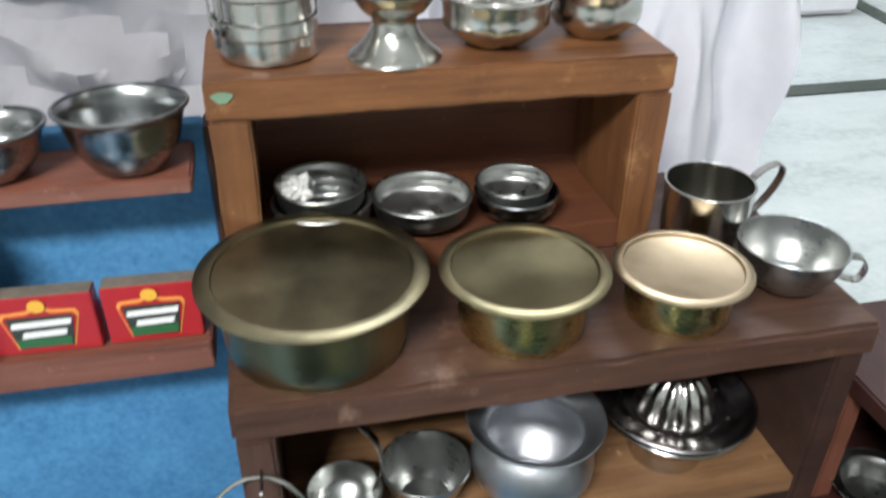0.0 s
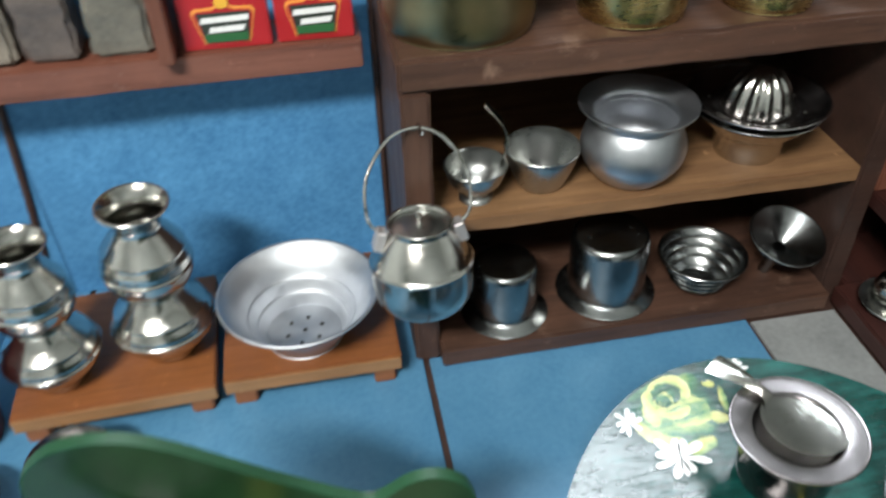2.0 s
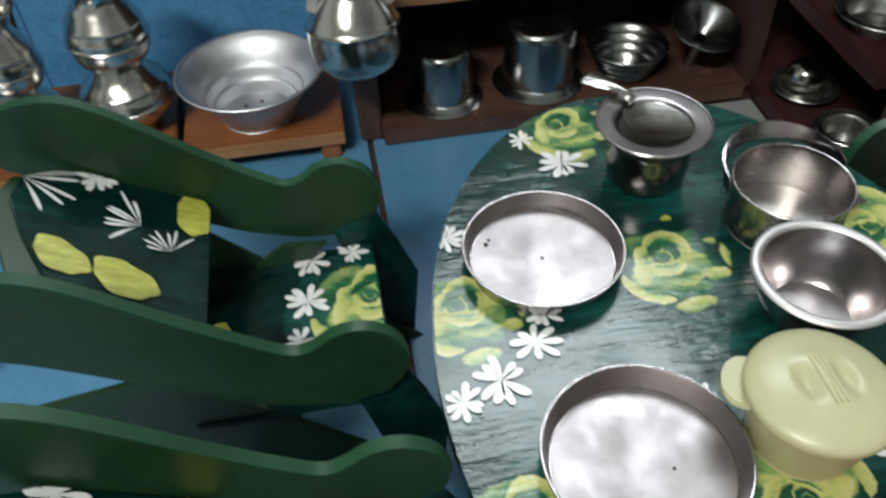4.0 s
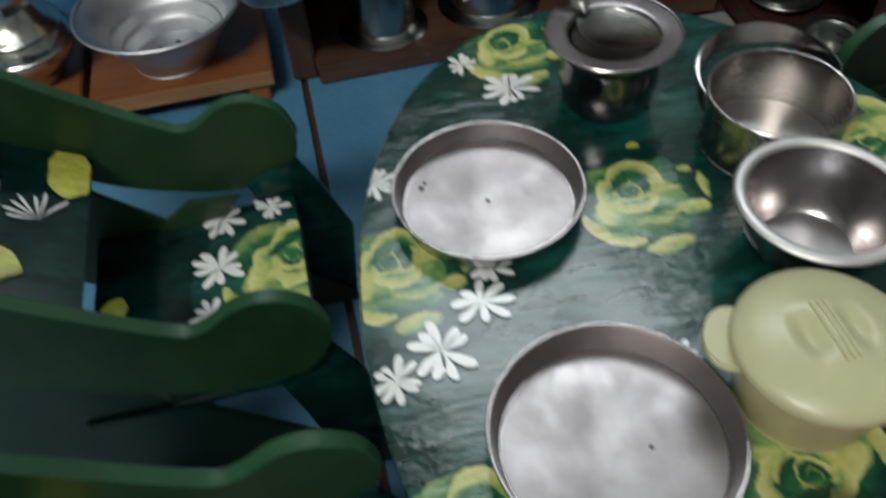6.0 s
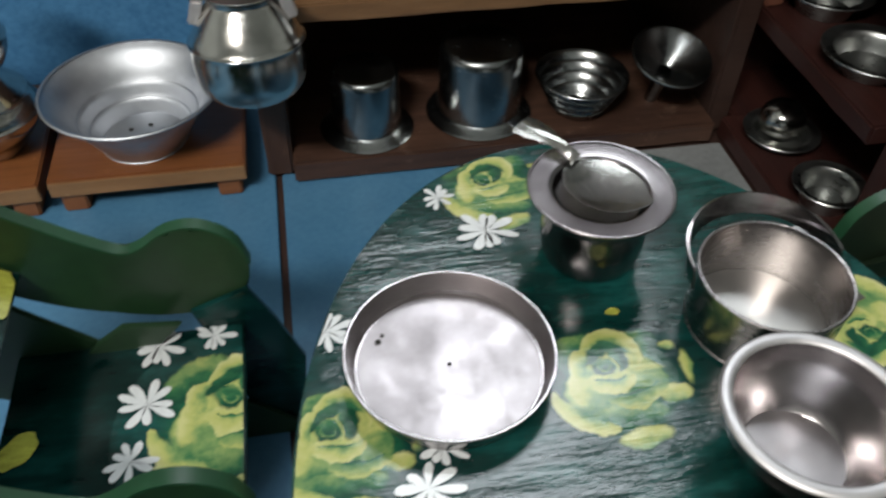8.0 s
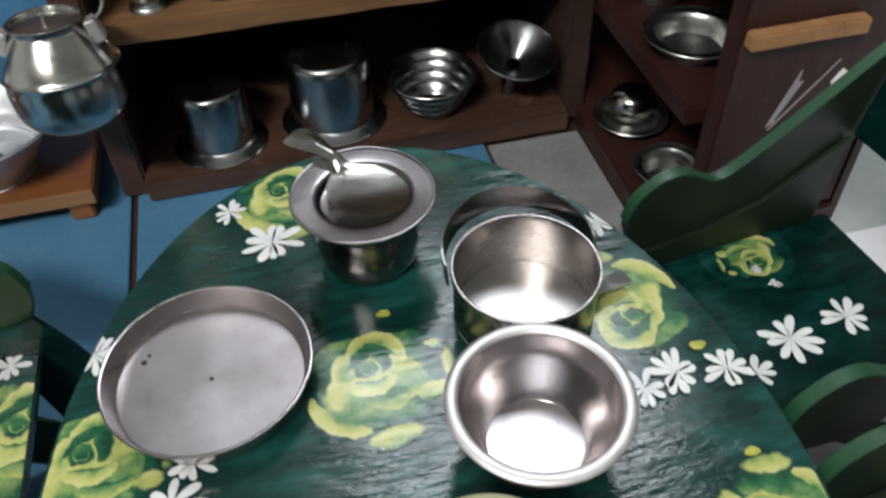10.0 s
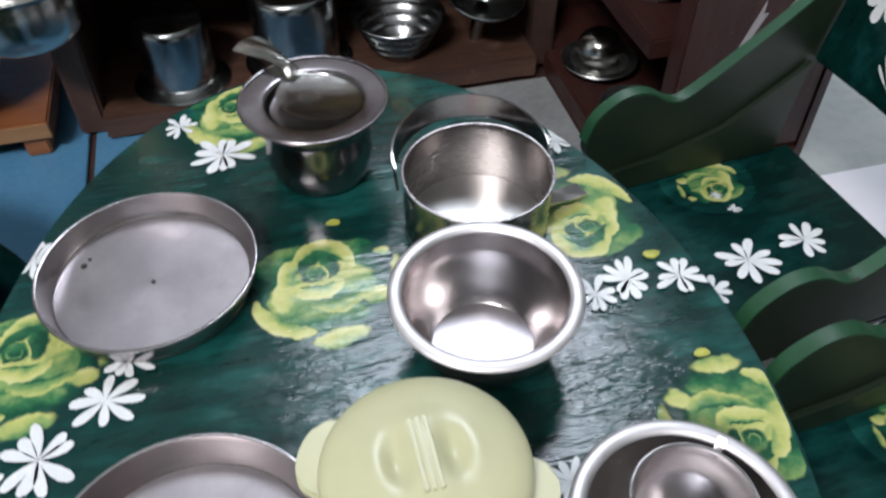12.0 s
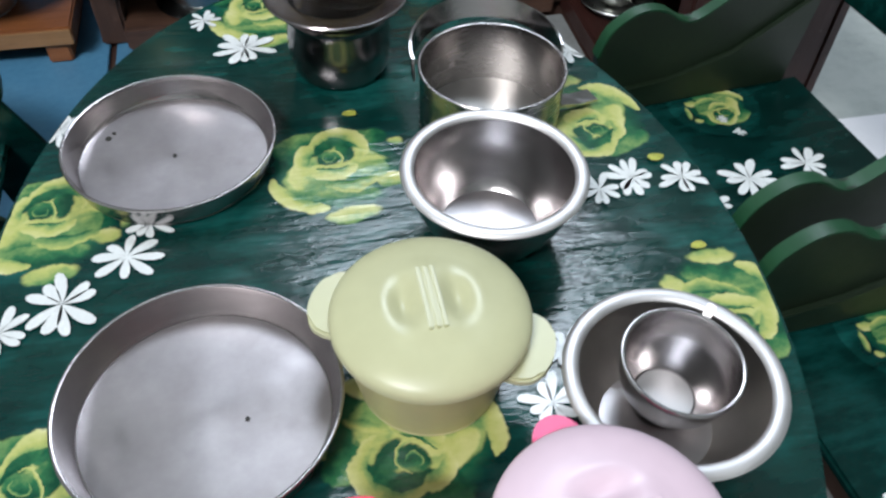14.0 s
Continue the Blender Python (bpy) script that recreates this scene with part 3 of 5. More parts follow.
def box_shelf():
    s = thing("wooden_box_shelf", "varnished orange-brown wooden box shelf standing on the larger shelf", "shelf")
    y0, y1 = 0.119, 0.205
    part("top_board", box(-0.008, 0.2475, y0, y1, 0.352, 0.374, 0.002, 0.0009, 6, 20), BOX_X, s)
    part("side_panel", box(-0.0075, 0.0135, y0 + 0.0005, y1, 0.251, 0.3518, 0.0015, 0.0007, 7, 10), BOX_Z, s)
    part("side_panel", box(0.2265, 0.247, y0 + 0.0005, y1, 0.251, 0.3518, 0.0015, 0.0007, 8, 10), BOX_Z, s)
    part("bottom_board", box(0.0137, 0.2263, y0 + 0.001, y1, 0.251, 0.271, 0.0015, 0.0007, 9, 16), BOX_SHADED, s)
    part("back_panel", box(-0.0073, 0.2468, y1 + 0.0003, y1 + 0.006, 0.251, 0.373, 0), BOX_SHADED, s, smooth=False)
    part("paint_spot", slab([(0.005 * math.cos(a) * (1 + 0.25 * math.sin(3 * a)), 0.003 * math.sin(a)) for a in np.linspace(0, 6.0, 14)], 0.0006, "y", 0), plain("green_paint_spot", (0.16, 0.26, 0.17), 0.6), s, "dried green paint spot").location = (0.001, y0 - 0.0010, 0.366)


box_shelf()


def right_rack():
    """A second wooden rack at right angles to the large shelf."""
    s = thing("wooden_rack", "red-brown wooden rack in shaded tones with two levels of steelware", "shelf")
    xf, xb, far = 0.3418, 0.455, 0.075
    part("bottom_board", box(xf - 0.011, xb, -0.135, 0.0165, 0.001, 0.017, 0.0015, 0.0008, 11, 16), RACK_SHADED_Y, s)
    part("rear_board", box(xf, xb, 0.0167, far, 0.001, 0.017, 0.0015, 0.0008, 21, 8), RACK_SHADED_Y, s)
    part("middle_board", box(xf, xb, -0.1155, far - 0.0003, 0.088, 0.102, 0.0015, 0.0008, 12, 16), RACK_SHADED_Y, s)
    part("side_panel", box(xf, xb, far, far + 0.015, 0.001, 0.192, 0.0015, 0.0007, 13, 10), RACK_SHADED_Z, s)
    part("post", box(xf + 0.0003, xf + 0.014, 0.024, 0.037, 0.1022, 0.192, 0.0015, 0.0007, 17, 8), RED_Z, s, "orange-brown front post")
    part("side_panel", box(xf + 0.012, xb, -0.131, -0.116, 0.0172, 0.192, 0.0015, 0.0007, 14, 10), RACK_SHADED_Z, s)
    part("cross_board", box(xf + 0.014, xb - 0.03, -0.140, -0.1312, 0.150, 0.160, 0.0012, 0.0007, 16, 8), RAW_Y, s, "pale sawn board end")
    # Two thin pale strips on the side panel's front.
    for strip_shape in ([(0.386, 0.091), (0.3895, 0.093), (0.4015, 0.120), (0.3985, 0.1195), (0.3985, 0.128)], [(0.3875, 0.0885), (0.3885, 0.0885), (0.4215, 0.1305), (0.4208, 0.1305)]):
        part("pale_strip", moved(slab(strip_shape, 0.0006, "y", 0), pose(0, -0.1318, 0)), STRIP_GREY, s, "pale thin strip on the side panel", smooth=False)
    part("top_board", box(xf, xb, -0.132, far + 0.015, 0.1925, 0.206, 0.0015, 0.0008, 15, 12), RACK_SHADED_Y, s)
    part("back_panel", box(xb + 0.0003, xb + 0.006, -0.132, far + 0.015, 0.0, 0.206, 0), RACK_SHADED_Y, s, smooth=False)


right_rack()


# ---- two low wooden stools ----
def stool(x0, x1, y0, y1, h, turn):
    cx, cy = (x0 + x1) / 2, (y0 + y1) / 2
    s = thing("low_stool", "low orange-brown wooden stool standing before the blue wall", "stool", "stools along the blue wall", pose(cx, cy, 0, 0, 0, turn))
    a, b = (x1 - x0) / 2, (y1 - y0) / 2
    part("top", box(-a, a, -b, b, h - 0.013, h, 0.0012, 0.0006, x0 * 30, 12), STOOL_X, s)
    part("front_edge", box(-a + 0.0005, a - 0.0005, -b - 0.0012, -b + 0.0003, h - 0.0125, h - 0.001, 0.0005, 0.0003, 2, 12), STOOL_EDGE, s, "paler sawn front edge")
    for sx in (-1, 1):
        part("leg", box(sx * (a - 0.013) - 0.008, sx * (a - 0.013) + 0.008, -b + 0.002, b - 0.002, 0.0, h - 0.0132, 0.0012, 0.0005, sx, 6), STOOL_X, s)


stool(-0.150, -0.022, 0.001, 0.125, 0.0280, 0)
stool(-0.296, -0.157, -0.003, 0.12, 0.0275, 2)


# ---- flower prints ----
def rose_mesh(size, turn=0.0, rad=41.0):
    """The round patch of vinyl that bears one rose; its UV counts millimetres from the rose's heart."""
    bm = bmesh.new()
    uv = bm.loops.layers.uv.new("UVMap")
    rings, seg, place = 9, 40, {}
    grid = []
    for i in range(rings + 1):
        row = []
        for k in range(seg if i else 1):
            a = 2 * math.pi * k / seg
            x, y = 6 + rad * i / rings * math.cos(a), -10 + rad * i / rings * math.sin(a)
            vert = bm.verts.new((size * (x * math.cos(turn) - y * math.sin(turn)), size * (x * math.sin(turn) + y * math.cos(turn)), 0))
            place[vert] = (x, y)
            row.append(vert)
        grid.append(row)
    for k in range(seg):
        bm.faces.new((grid[0][0], grid[1][k], grid[1][(k + 1) % seg]))
        for p, q in zip(grid[1:], grid[2:]):
            bm.faces.new((p[k], q[k], q[(k + 1) % seg], p[(k + 1) % seg]))
    for f in bm.faces:
        for lp in f.loops:
            lp[uv].uv = place[lp.vert]
    return bm


def blob_mesh(r, seed):
    """One loose petal or bud: a pointed oval with a wavy edge."""
    bm = bmesh.new()
    ph = random.Random(seed).uniform(0, 6.28)
    ring = []
    for k in range(30):
        a = 2 * math.pi * k / 30
        q = r * (1 + 0.07 * math.sin(3 * a + ph) + 0.04 * math.sin(7 * a - ph))
        ring.append(bm.verts.new((q * math.cos(a), 0.62 * q * math.sin(a), 0)))
    bm.faces.new(ring)
    return bm


def petal(bm, a, r0, r1, w, bend=0.0):
    pts = []
    for k in range(12):
        u = 2 * math.pi * k / 12
        s = 0.5 - 0.5 * math.cos(u)
        across = w * math.sin(u) * (0.30 + 0.70 * s)
        pts.append((r0 + (r1 - r0) * s, across + bend * s * s))
    bm.verts.ensure_lookup_table()
    mid = bm.verts[0] if len(bm.verts) else bm.verts.new((0, 0, 0))
    bm.faces.new([mid] + [bm.verts.new((x * math.cos(a) - y * math.sin(a), x * math.sin(a) + y * math.cos(a), 0)) for x, y in pts[1:]])


def daisy_mesh(r, seed):
    bm = bmesh.new()
    rnd = random.Random(seed)
    k = rnd.choice((8, 9, 9, 10))
    for i in range(k):
        petal(bm, 2 * math.pi * i / k + rnd.uniform(-0.2, 0.2), r * 0.03, r * rnd.uniform(0.72, 1.12), r * rnd.uniform(0.19, 0.25), r * rnd.uniform(-0.12, 0.12))
    return bm


def spray_mesh(r, seed):
    """A fan of thin grass-like strokes."""
    bm = bmesh.new()
    rnd = random.Random(seed)
    for i in range(7):
        petal(bm, -1.1 + 0.36 * i + rnd.uniform(-0.08, 0.08), r * 0.15, r * rnd.uniform(0.7, 1.05), r * 0.055, rnd.uniform(-0.1, 0.1) * r)
    return bm


def print_on(surface, kind, x, y, r, seed, m=None, keep=None, lift=0.0, turn=0.0):
    """Lays one printed flower on a surface's own plane; m carries that plane to its place."""
    m = m or Matrix.Identity(4)
    lift += (seed % 37) * 0.000012

    def lay(bm, name, mat, h):
        for v in bm.verts:
            p = Vector((v.co.x + x, v.co.y + y))
            if keep:
                p = Vector(keep(p))
            v.co = Vector((p.x, p.y, v.co.z + h + lift))
        return part(name, moved(bm, m), mat, surface, smooth=False)

    spin = pose(0, 0, 0, 0, 0, math.degrees(turn) if turn else (seed * 67) % 360)
    if kind == "rose":
        lay(rose_mesh(r / 1000, turn), "printed_rose", ROSE, 0.00012)
    elif kind == "daisy":
        lay(moved(daisy_mesh(r, seed), spin), "printed_daisy", WHITE_PRINT, 0.0008)
    elif kind == "spray":
        lay(moved(spray_mesh(r, seed), spin), "printed_spray", WHITE_PRINT, 0.0007)
    elif kind == "bud":
        lay(moved(blob_mesh(r, seed), pose(0, 0, 0, 0, 0, math.degrees(turn))), "printed_bud", BUD_PRINT, 0.0005)


# ---- the oval table ----
TABLE = (0.139, -0.325, 0.1357, 0.200)
TOP = 0.121


def in_table(p):
    d = Vector(((p.x - TABLE[0]) / TABLE[2], (p.y - TABLE[1]) / TABLE[3]))
    if d.length > 0.992:
        d *= 0.992 / d.length
    return (TABLE[0] + d.x * TABLE[2], TABLE[1] + d.y * TABLE[3])


def oval_table():
    t = thing("oval_table", "oval toy dining table covered with dark green rose-printed vinyl", "table")
    ring = [(TABLE[0] + TABLE[2] * math.cos(a), TABLE[1] + TABLE[3] * math.sin(a)) for a in np.linspace(0, 2 * math.pi, 120, endpoint=False)]
    top = part("tabletop", moved(slab(ring, 0.011, "z", 0.0022), pose(0, 0, TOP - 0.011)), VINYL, t)
    for dx, dy in ((-0.07, 0.11), (0.07, 0.11), (-0.07, -0.11), (0.07, -0.11)):
        part("leg", moved(box(-0.009, 0.009, -0.009, 0.009, 0.0, TOP - 0.0112, 0.001), pose(TABLE[0] + dx, TABLE[1] + dy, 0)), GREEN, t)
    up = pose(0, 0, TOP)
    k = 1
    for x, y, r, turn in ((0.104, -0.148, 0.95, 0.0), (0.126, -0.266, 1.0, 0.0), (0.019, -0.277, 1.0, 0.0), (0.241, -0.266, 1.0, 3.1), (0.257, -0.373, 0.9, 2.9),
                          (0.137, -0.402, 1.0, 2.6), (0.026, -0.390, 1.0, 0.0), (0.085, -0.468, 1.0, 0.4), (0.215, -0.470, 1.0, 0.0)):
        print_on(top, "rose", x, y, r, k, up, in_table, 0.0, turn)
        k += 1
    for x, y, r in ((0.080, -0.158, 0.0085), (0.098, -0.184, 0.0140), (0.022, -0.231, 0.0105), (0.059, -0.291, 0.0095), (0.051, -0.306, 0.0125), (0.031, -0.324, 0.0140),
                    (0.012, -0.333, 0.011), (0.244, -0.299, 0.0110), (0.264, -0.302, 0.0110), (0.229, -0.303, 0.0100), (0.246, -0.211, 0.010), (0.192, -0.373, 0.009),
                    (0.182, -0.392, 0.011), (0.180, -0.410, 0.010), (0.113, -0.351, 0.009), (0.150, -0.134, 0.008), (0.105, -0.365, 0.009)):
        print_on(top, "daisy", x, y, r, k, up, in_table)
        k += 1
    for x, y, r in ((0.139, -0.240, 0.0030), (0.258, -0.289, 0.0035), (0.255, -0.338, 0.0030)):
        print_on(top, "bud", x, y, r, k, up, in_table, 0.0004)
        k += 1


oval_table()


# ---- armchairs with lobed green arms on crossed legs ----
ARM = [(-0.003, 0.124), (-0.008, 0.138), (-0.0205, 0.147), (-0.0335, 0.1465), (-0.0450, 0.139), (-0.0535, 0.1375), (-0.0660, 0.145), (-0.0820, 0.157), (-0.0985, 0.170), (-0.1300, 0.196),
       (-0.1505, 0.206), (-0.1715, 0.205), (-0.1855, 0.193), (-0.188, 0.180), (-0.1790, 0.168), (-0.160, 0.160), (-0.1300, 0.142), (-0.100, 0.121), (-0.0805, 0.110), (-0.0645, 0.104), (-0.045, 0.0985), (-0.022, 0.0985), (-0.007, 0.108)]


def armchair(label, m, prints, width=0.115, foot=(-0.0925, 0.134), deep=0.108, knee=0.126, lean=61.0, boarded=False, paint=None):
    paint = paint or GREEN
    c = thing("armchair", label, "chair", "armchairs round the oval table", m)
    loop = [Vector((a, b)) for a, b in ARM]
    outline = [(p.x, p.y) for p in curve_pts([*loop, loop[0]], 4)][:-1]
    for sy in (-1, 1):
        y = sy * width / 2
        arm = part("arm_board", moved(slab(outline, 0.0055, "y", 0.0011), pose(0, y - 0.00275, 0)), paint, c)
        rim = [Vector((p.x, 0, p.y)) for p in curve_pts(ARM[:14], 4)]
        part("edge_strip", moved(strap(rim, 0.0060, 0.0012), pose(0, y, 0.0004)), GREEN_EDGE, arm)
        inner = y - sy * 0.0068
        if not boarded:
            # Front leg takes the dark vinyl colour to stand in for the shadow on it.
            shin = [(-0.032, 0.100), (-0.006, 0.111), (0.004, 0.088), (0.0145, 0.058), (0.009, 0.0), (-0.012, 0.0), (-0.022, 0.060)]
            part("front_leg", moved(slab(shin, 0.003, "y", 0.0005), pose(0, inner + sy * 0.0033 - 0.0015, 0)), VINYL_TAUT_SHADED, c, "front leg board darkened for shade")
        if boarded:
            side = [(-0.012, 0.0885), (-0.012, 0.102), (-0.045, 0.104), (-0.080, 0.115), (-0.122, 0.146), (-0.117, 0.0885)]
            part("side_board", moved(slab(side, 0.003, "y", 0.0005), pose(0, y - sy * 0.0049 - 0.0015, 0)), paint, c)
        front = [(-0.125, knee), (-0.100, knee - 0.008), (0.014, 0.0), (-0.030, 0.0), (-0.124, knee - 0.040) if boarded else (-0.140, knee - 0.056), (-0.140, knee - 0.010) if boarded else (-0.172, knee - 0.008)]
        hip = 0.080 if boarded else 0.100
        rear = [(-0.060, hip + 0.003), (-0.036, hip), (-0.130, 0.0), (-0.160, 0.0), (-0.072, hip - 0.006)]
        part("leg", moved(slab(front, 0.003, "y", 0.0005), pose(0, inner - 0.0015, 0)), GREEN, c)
        part("leg", moved(slab(rear, 0.003, "y", 0.0005), pose(0, inner - sy * 0.0032 - 0.0015, 0)), GREEN, c)
    w = width / 2 - 0.0036
    seat = part("seat", box(-deep, -0.0105, -w, w, 0.083, 0.088, 0.0012, 0.0004, 3, 8), VINYL_TAUT_SHADED, c)
    tilt = pose(foot[0], 0, foot[1], 0, -lean, 0)
    face = tilt @ Matrix(((0, 0, 1, 0.0002), (1, 0, 0, 0), (0, 1, 0, 0), (0, 0, 0, 1)))
    if boarded:
        crest = [(-w, 0.105), (w, 0.105)]
        back = part("backrest", moved(box(-0.004, 0.0, -w, w, 0.0, 0.105, 0.0012, 0.0004, 4, 8), tilt), VINYL_TAUT_SHADED, c)
    else:
        crest = [(-w, 0.050), (-0.038, 0.059), (-0.020, 0.070), (0.005, 0.084), (0.026, 0.0925), (0.040, 0.090), (0.049, 0.078), (w, 0.060)]
        rear = [(-w, 0.004), (-w, 0.062), (-0.040, 0.074), (-0.020, 0.085), (0.006, 0.095), (0.028, 0.0985), (0.043, 0.094), (w, 0.068), (w, 0.004)]
        part("back_board", moved(slab(rear, 0.0035, "z", 0.0008), face @ pose(0, 0, -0.0062)), paint, c, "rounded green board")
        back = part("backrest", moved(slab([(-w, 0.0), *crest, (w, 0.0)], 0.0022, "z", 0.0006), face @ pose(0, 0, -0.0024)), VINYL_TAUT_SHADED, c)
        part("binding", strap([face @ Vector((a, 0.0006, 0.0)) for a in np.linspace(-w, w, 6)], 0.0016, 0.0006), GREEN_EDGE, back, "worn pale edge of the vinyl")
    up = pose(0, 0, 0.088)

    def in_seat(p):
        return (min(max(p.x, -deep + 0.001), -0.0115), min(max(p.y, -w + 0.001), w - 0.001))

    def in_back(p):
        return (min(max(p.x, -w + 0.001), w - 0.001), min(max(p.y, 0.001), float(np.interp(p.x, [q[0] for q in crest], [q[1] for q in crest])) - 0.0008))

    for i, (where, kind, a, b, r, *turn) in enumerate(prints):
        if where == "seat":
            print_on(seat, kind, a, b, r, 31 + i * 3, up, in_seat, 0.0, math.radians(sum(turn)))
        else:
            print_on(back, kind, a, b, r, 31 + i * 3, face, in_back, 0.0, math.radians(sum(turn)))


LEFT_PRINTS = (("seat", "rose", -0.0180, 0.012, 1.32), ("seat", "daisy", -0.0505, 0.014, 0.0125), ("seat", "daisy", -0.0555, -0.012, 0.0105),
               ("seat", "daisy", -0.0475, 0.045, 0.012), ("seat", "daisy", -0.0235, 0.047, 0.010), ("seat", "bud", -0.100, 0.000, 0.010, 50),
               ("back", "spray", 0.040, 0.090, 0.028, -78), ("back", "spray", 0.024, 0.034, 0.024, 72), ("back", "spray", 0.010, 0.019, 0.016, 30), ("back", "daisy", 0.050, 0.058, 0.011),
               ("back", "bud", -0.006, 0.066, 0.0140, 55), ("back", "bud", -0.013, 0.038, 0.0160, 62), ("back", "bud", 0.040, 0.0085, 0.0155, 4))
RIGHT_PRINTS = (("seat", "rose", -0.073, -0.040, 0.60), ("seat", "daisy", -0.0564, 0.009, 0.0140), ("seat", "daisy", -0.0897, 0.007, 0.0125), ("seat", "daisy", -0.068, -0.034, 0.0032), ("seat", "daisy", -0.071, -0.023, 0.0036),
                ("seat", "daisy", -0.030, 0.020, 0.0110), ("back", "daisy", -0.037, 0.047, 0.015), ("back", "bud", -0.037, 0.047, 0.003), ("back", "spray", -0.012, 0.010, 0.02), ("back", "daisy", 0.02, 0.045, 0.014))
armchair("green armchair with lobed sides and yellow rose-printed vinyl seat", pose(-0.0045, -0.245, 0), LEFT_PRINTS)
armchair("green armchair with lobed sides, close beside the oval table", pose(0.004, -0.420, 0), LEFT_PRINTS[-4:])
armchair("green armchair with a daisy-printed dark green vinyl seat", pose(0.266, -0.267, 0, 0, 0, 186) @ Matrix.Diagonal((1, 1, 0.92, 1)), RIGHT_PRINTS, width=0.122, foot=(-0.124, 0.1457), deep=0.128, knee=0.082, lean=10.0, boarded=True, paint=GREEN_SHADED)
armchair("green armchair with lobed arms, drawn up to the table", pose(0.275, -0.413, 0, 0, 0, 184) @ Matrix.Diagonal((1, 1, 0.92, 1)), RIGHT_PRINTS, width=0.122, foot=(-0.124, 0.1457), deep=0.128, knee=0.082, lean=10.0, boarded=True, paint=GREEN_SHADED)


# ---- steelware on the oval table ----
def plate(x, y, r, h, label, dirt):
    p = thing("steel_plate", label, "plate", "deep plates on the table", pose(x, y, TOP + 0.0009))
    body = part("dish", vessel([(0, 0), (r * 0.45, 0), (r * 0.88, 0), (r * 0.925, 0.0010), (r * 0.96, h * 0.45), (r, h)], 0.0008, 0.0007, n=4, seg=72), STEEL_DULL, p)
    part("base", moved(lathe([(r * 0.90, 0.0002), (r * 0.895, 0.0005), (r * 0.6, 0.0005), (0, 0.0004)], 64), pose(0, 0, 0.0006)), STEEL_PLATE, p, "scratched flat bottom")
    for dx, dy, s in dirt:
        part("food_speck", moved(lathe([(0, 0.0007), (s, 0.0004), (s, 0)], 7), pose(dx, dy, 0.0011)), DIRT, body)


plate(0.0675, -0.256, 0.0402, 0.0096, "scratched steel plate with upright rim, small dark speck in it", ((0, 0.0, 0.0009), (-0.026, 0.015, 0.0013), (-0.024, 0.018, 0.0008)))
plate(0.0775, -0.3765, 0.0415, 0.0110, "large scratched steel plate with upright rim", ((0.012, -0.004, 0.0008),))


def bowl(name, m, r, h, foot, mat, label, group="", bead=0.0022, belly=0.92, kind="bowl"):
    return solo(name, vessel([(0, 0), (foot * 0.8, 0), (foot, 0.0015), (r * belly, h * 0.45), (r * 0.97, h * 0.85), (r, h)], 0.0009, bead, n=5, seg=64), mat, label, kind, group, m)


def rimmed_bowl(m, r, h, foot, label, metal_in=None):
    """A steep steel bowl with a flat base and a thick rolled rim."""
    b = thing("steel_bowl", label, "bowl", "thick-rimmed bowls on the table", m)
    part("shell", vessel([(0, 0), (foot * 0.8, 0), (foot, 0.0014), (r * 0.80, h * 0.30), (r * 0.93, h * 0.62), (r * 0.985, h)], 0.0009, 0.0004, n=5, seg=64), metal_in or STEEL_DULL, b)
    ring = [(r + 0.0025 * math.cos(a), h + 0.0013 * math.sin(a)) for a in np.linspace(0, 2 * math.pi, 13)]
    part("rim", lathe(ring, 72), STEEL_RIM_BRIGHT, b, "thick rubbed rim")
    part("base", moved(lathe([(foot * 0.93, 0), (foot * 0.92, 0.0004), (0, 0.0005)], 48), pose(0, 0, 0.0010)), STEEL_BASE, b, "scratched flat base")


rimmed_bowl(pose(0.181, -0.315, TOP + 0.001), 0.0305, 0.0285, 0.0195, "shiny steel bowl with a thick rolled rim")


def saucepan():
    p = thing("saucepan", "small straight-sided steel saucepan with a flat strap handle", "saucepan", m=pose(0.196, -0.254, TOP + 0.001))
    r, h = 0.0295, 0.027
    # Wall toned down and base toned up, as shade and lamp reflection would leave them.
    body = part("pan", vessel([(0, 0), (r * 0.9, 0), (r * 0.97, 0.0008), (r * 0.985, 0.003), (r * 0.99, h * 0.6), (r, h)], 0.0008, 0.0007, n=4, seg=64), STEEL_PAN_SHADED, p)
    part("base", moved(lathe([(r * 0.958, 0.0001), (r * 0.955, 0.0004), (r * 0.6, 0.0004), (0, 0.0004)], 56), pose(0, 0, 0.0009)), STEEL_BRIGHTENED, p, "scratched flat base")
    arc = [(1.06 * r * math.cos(a), 1.06 * r * math.sin(a) * 0.93 + 0.008, h - 0.001 + 0.006 * math.sin(a)) for a in np.linspace(-0.1, math.pi + 0.1, 26)]
    part("strap_handle", strap(arc, 0.0092, 0.0009, (0, 0.35, 1)), STEEL_DULL, p, "flat steel strap")
    part("flat_handle", moved(strap([(0, 0, 0.006), (0.010, 0.002, 0.004), (0.019, 0.005, 0.003)], 0.008, 0.0012, (-0.3, 1, 0)), pose(r * 0.98, 0.0, 0)), STEEL_DULL, p)
    for dx, dz, s in ((0.004, 0.014, 0.0007), (0.006, 0.011, 0.0006), (0.003, 0.0165, 0.0005)):
        part("food_speck", moved(lathe([(0, 0.0005), (s, 0.0002), (s, 0)], 6), pose(dx, r * 0.975, dz, 90)), DIRT, body)


saucepan()


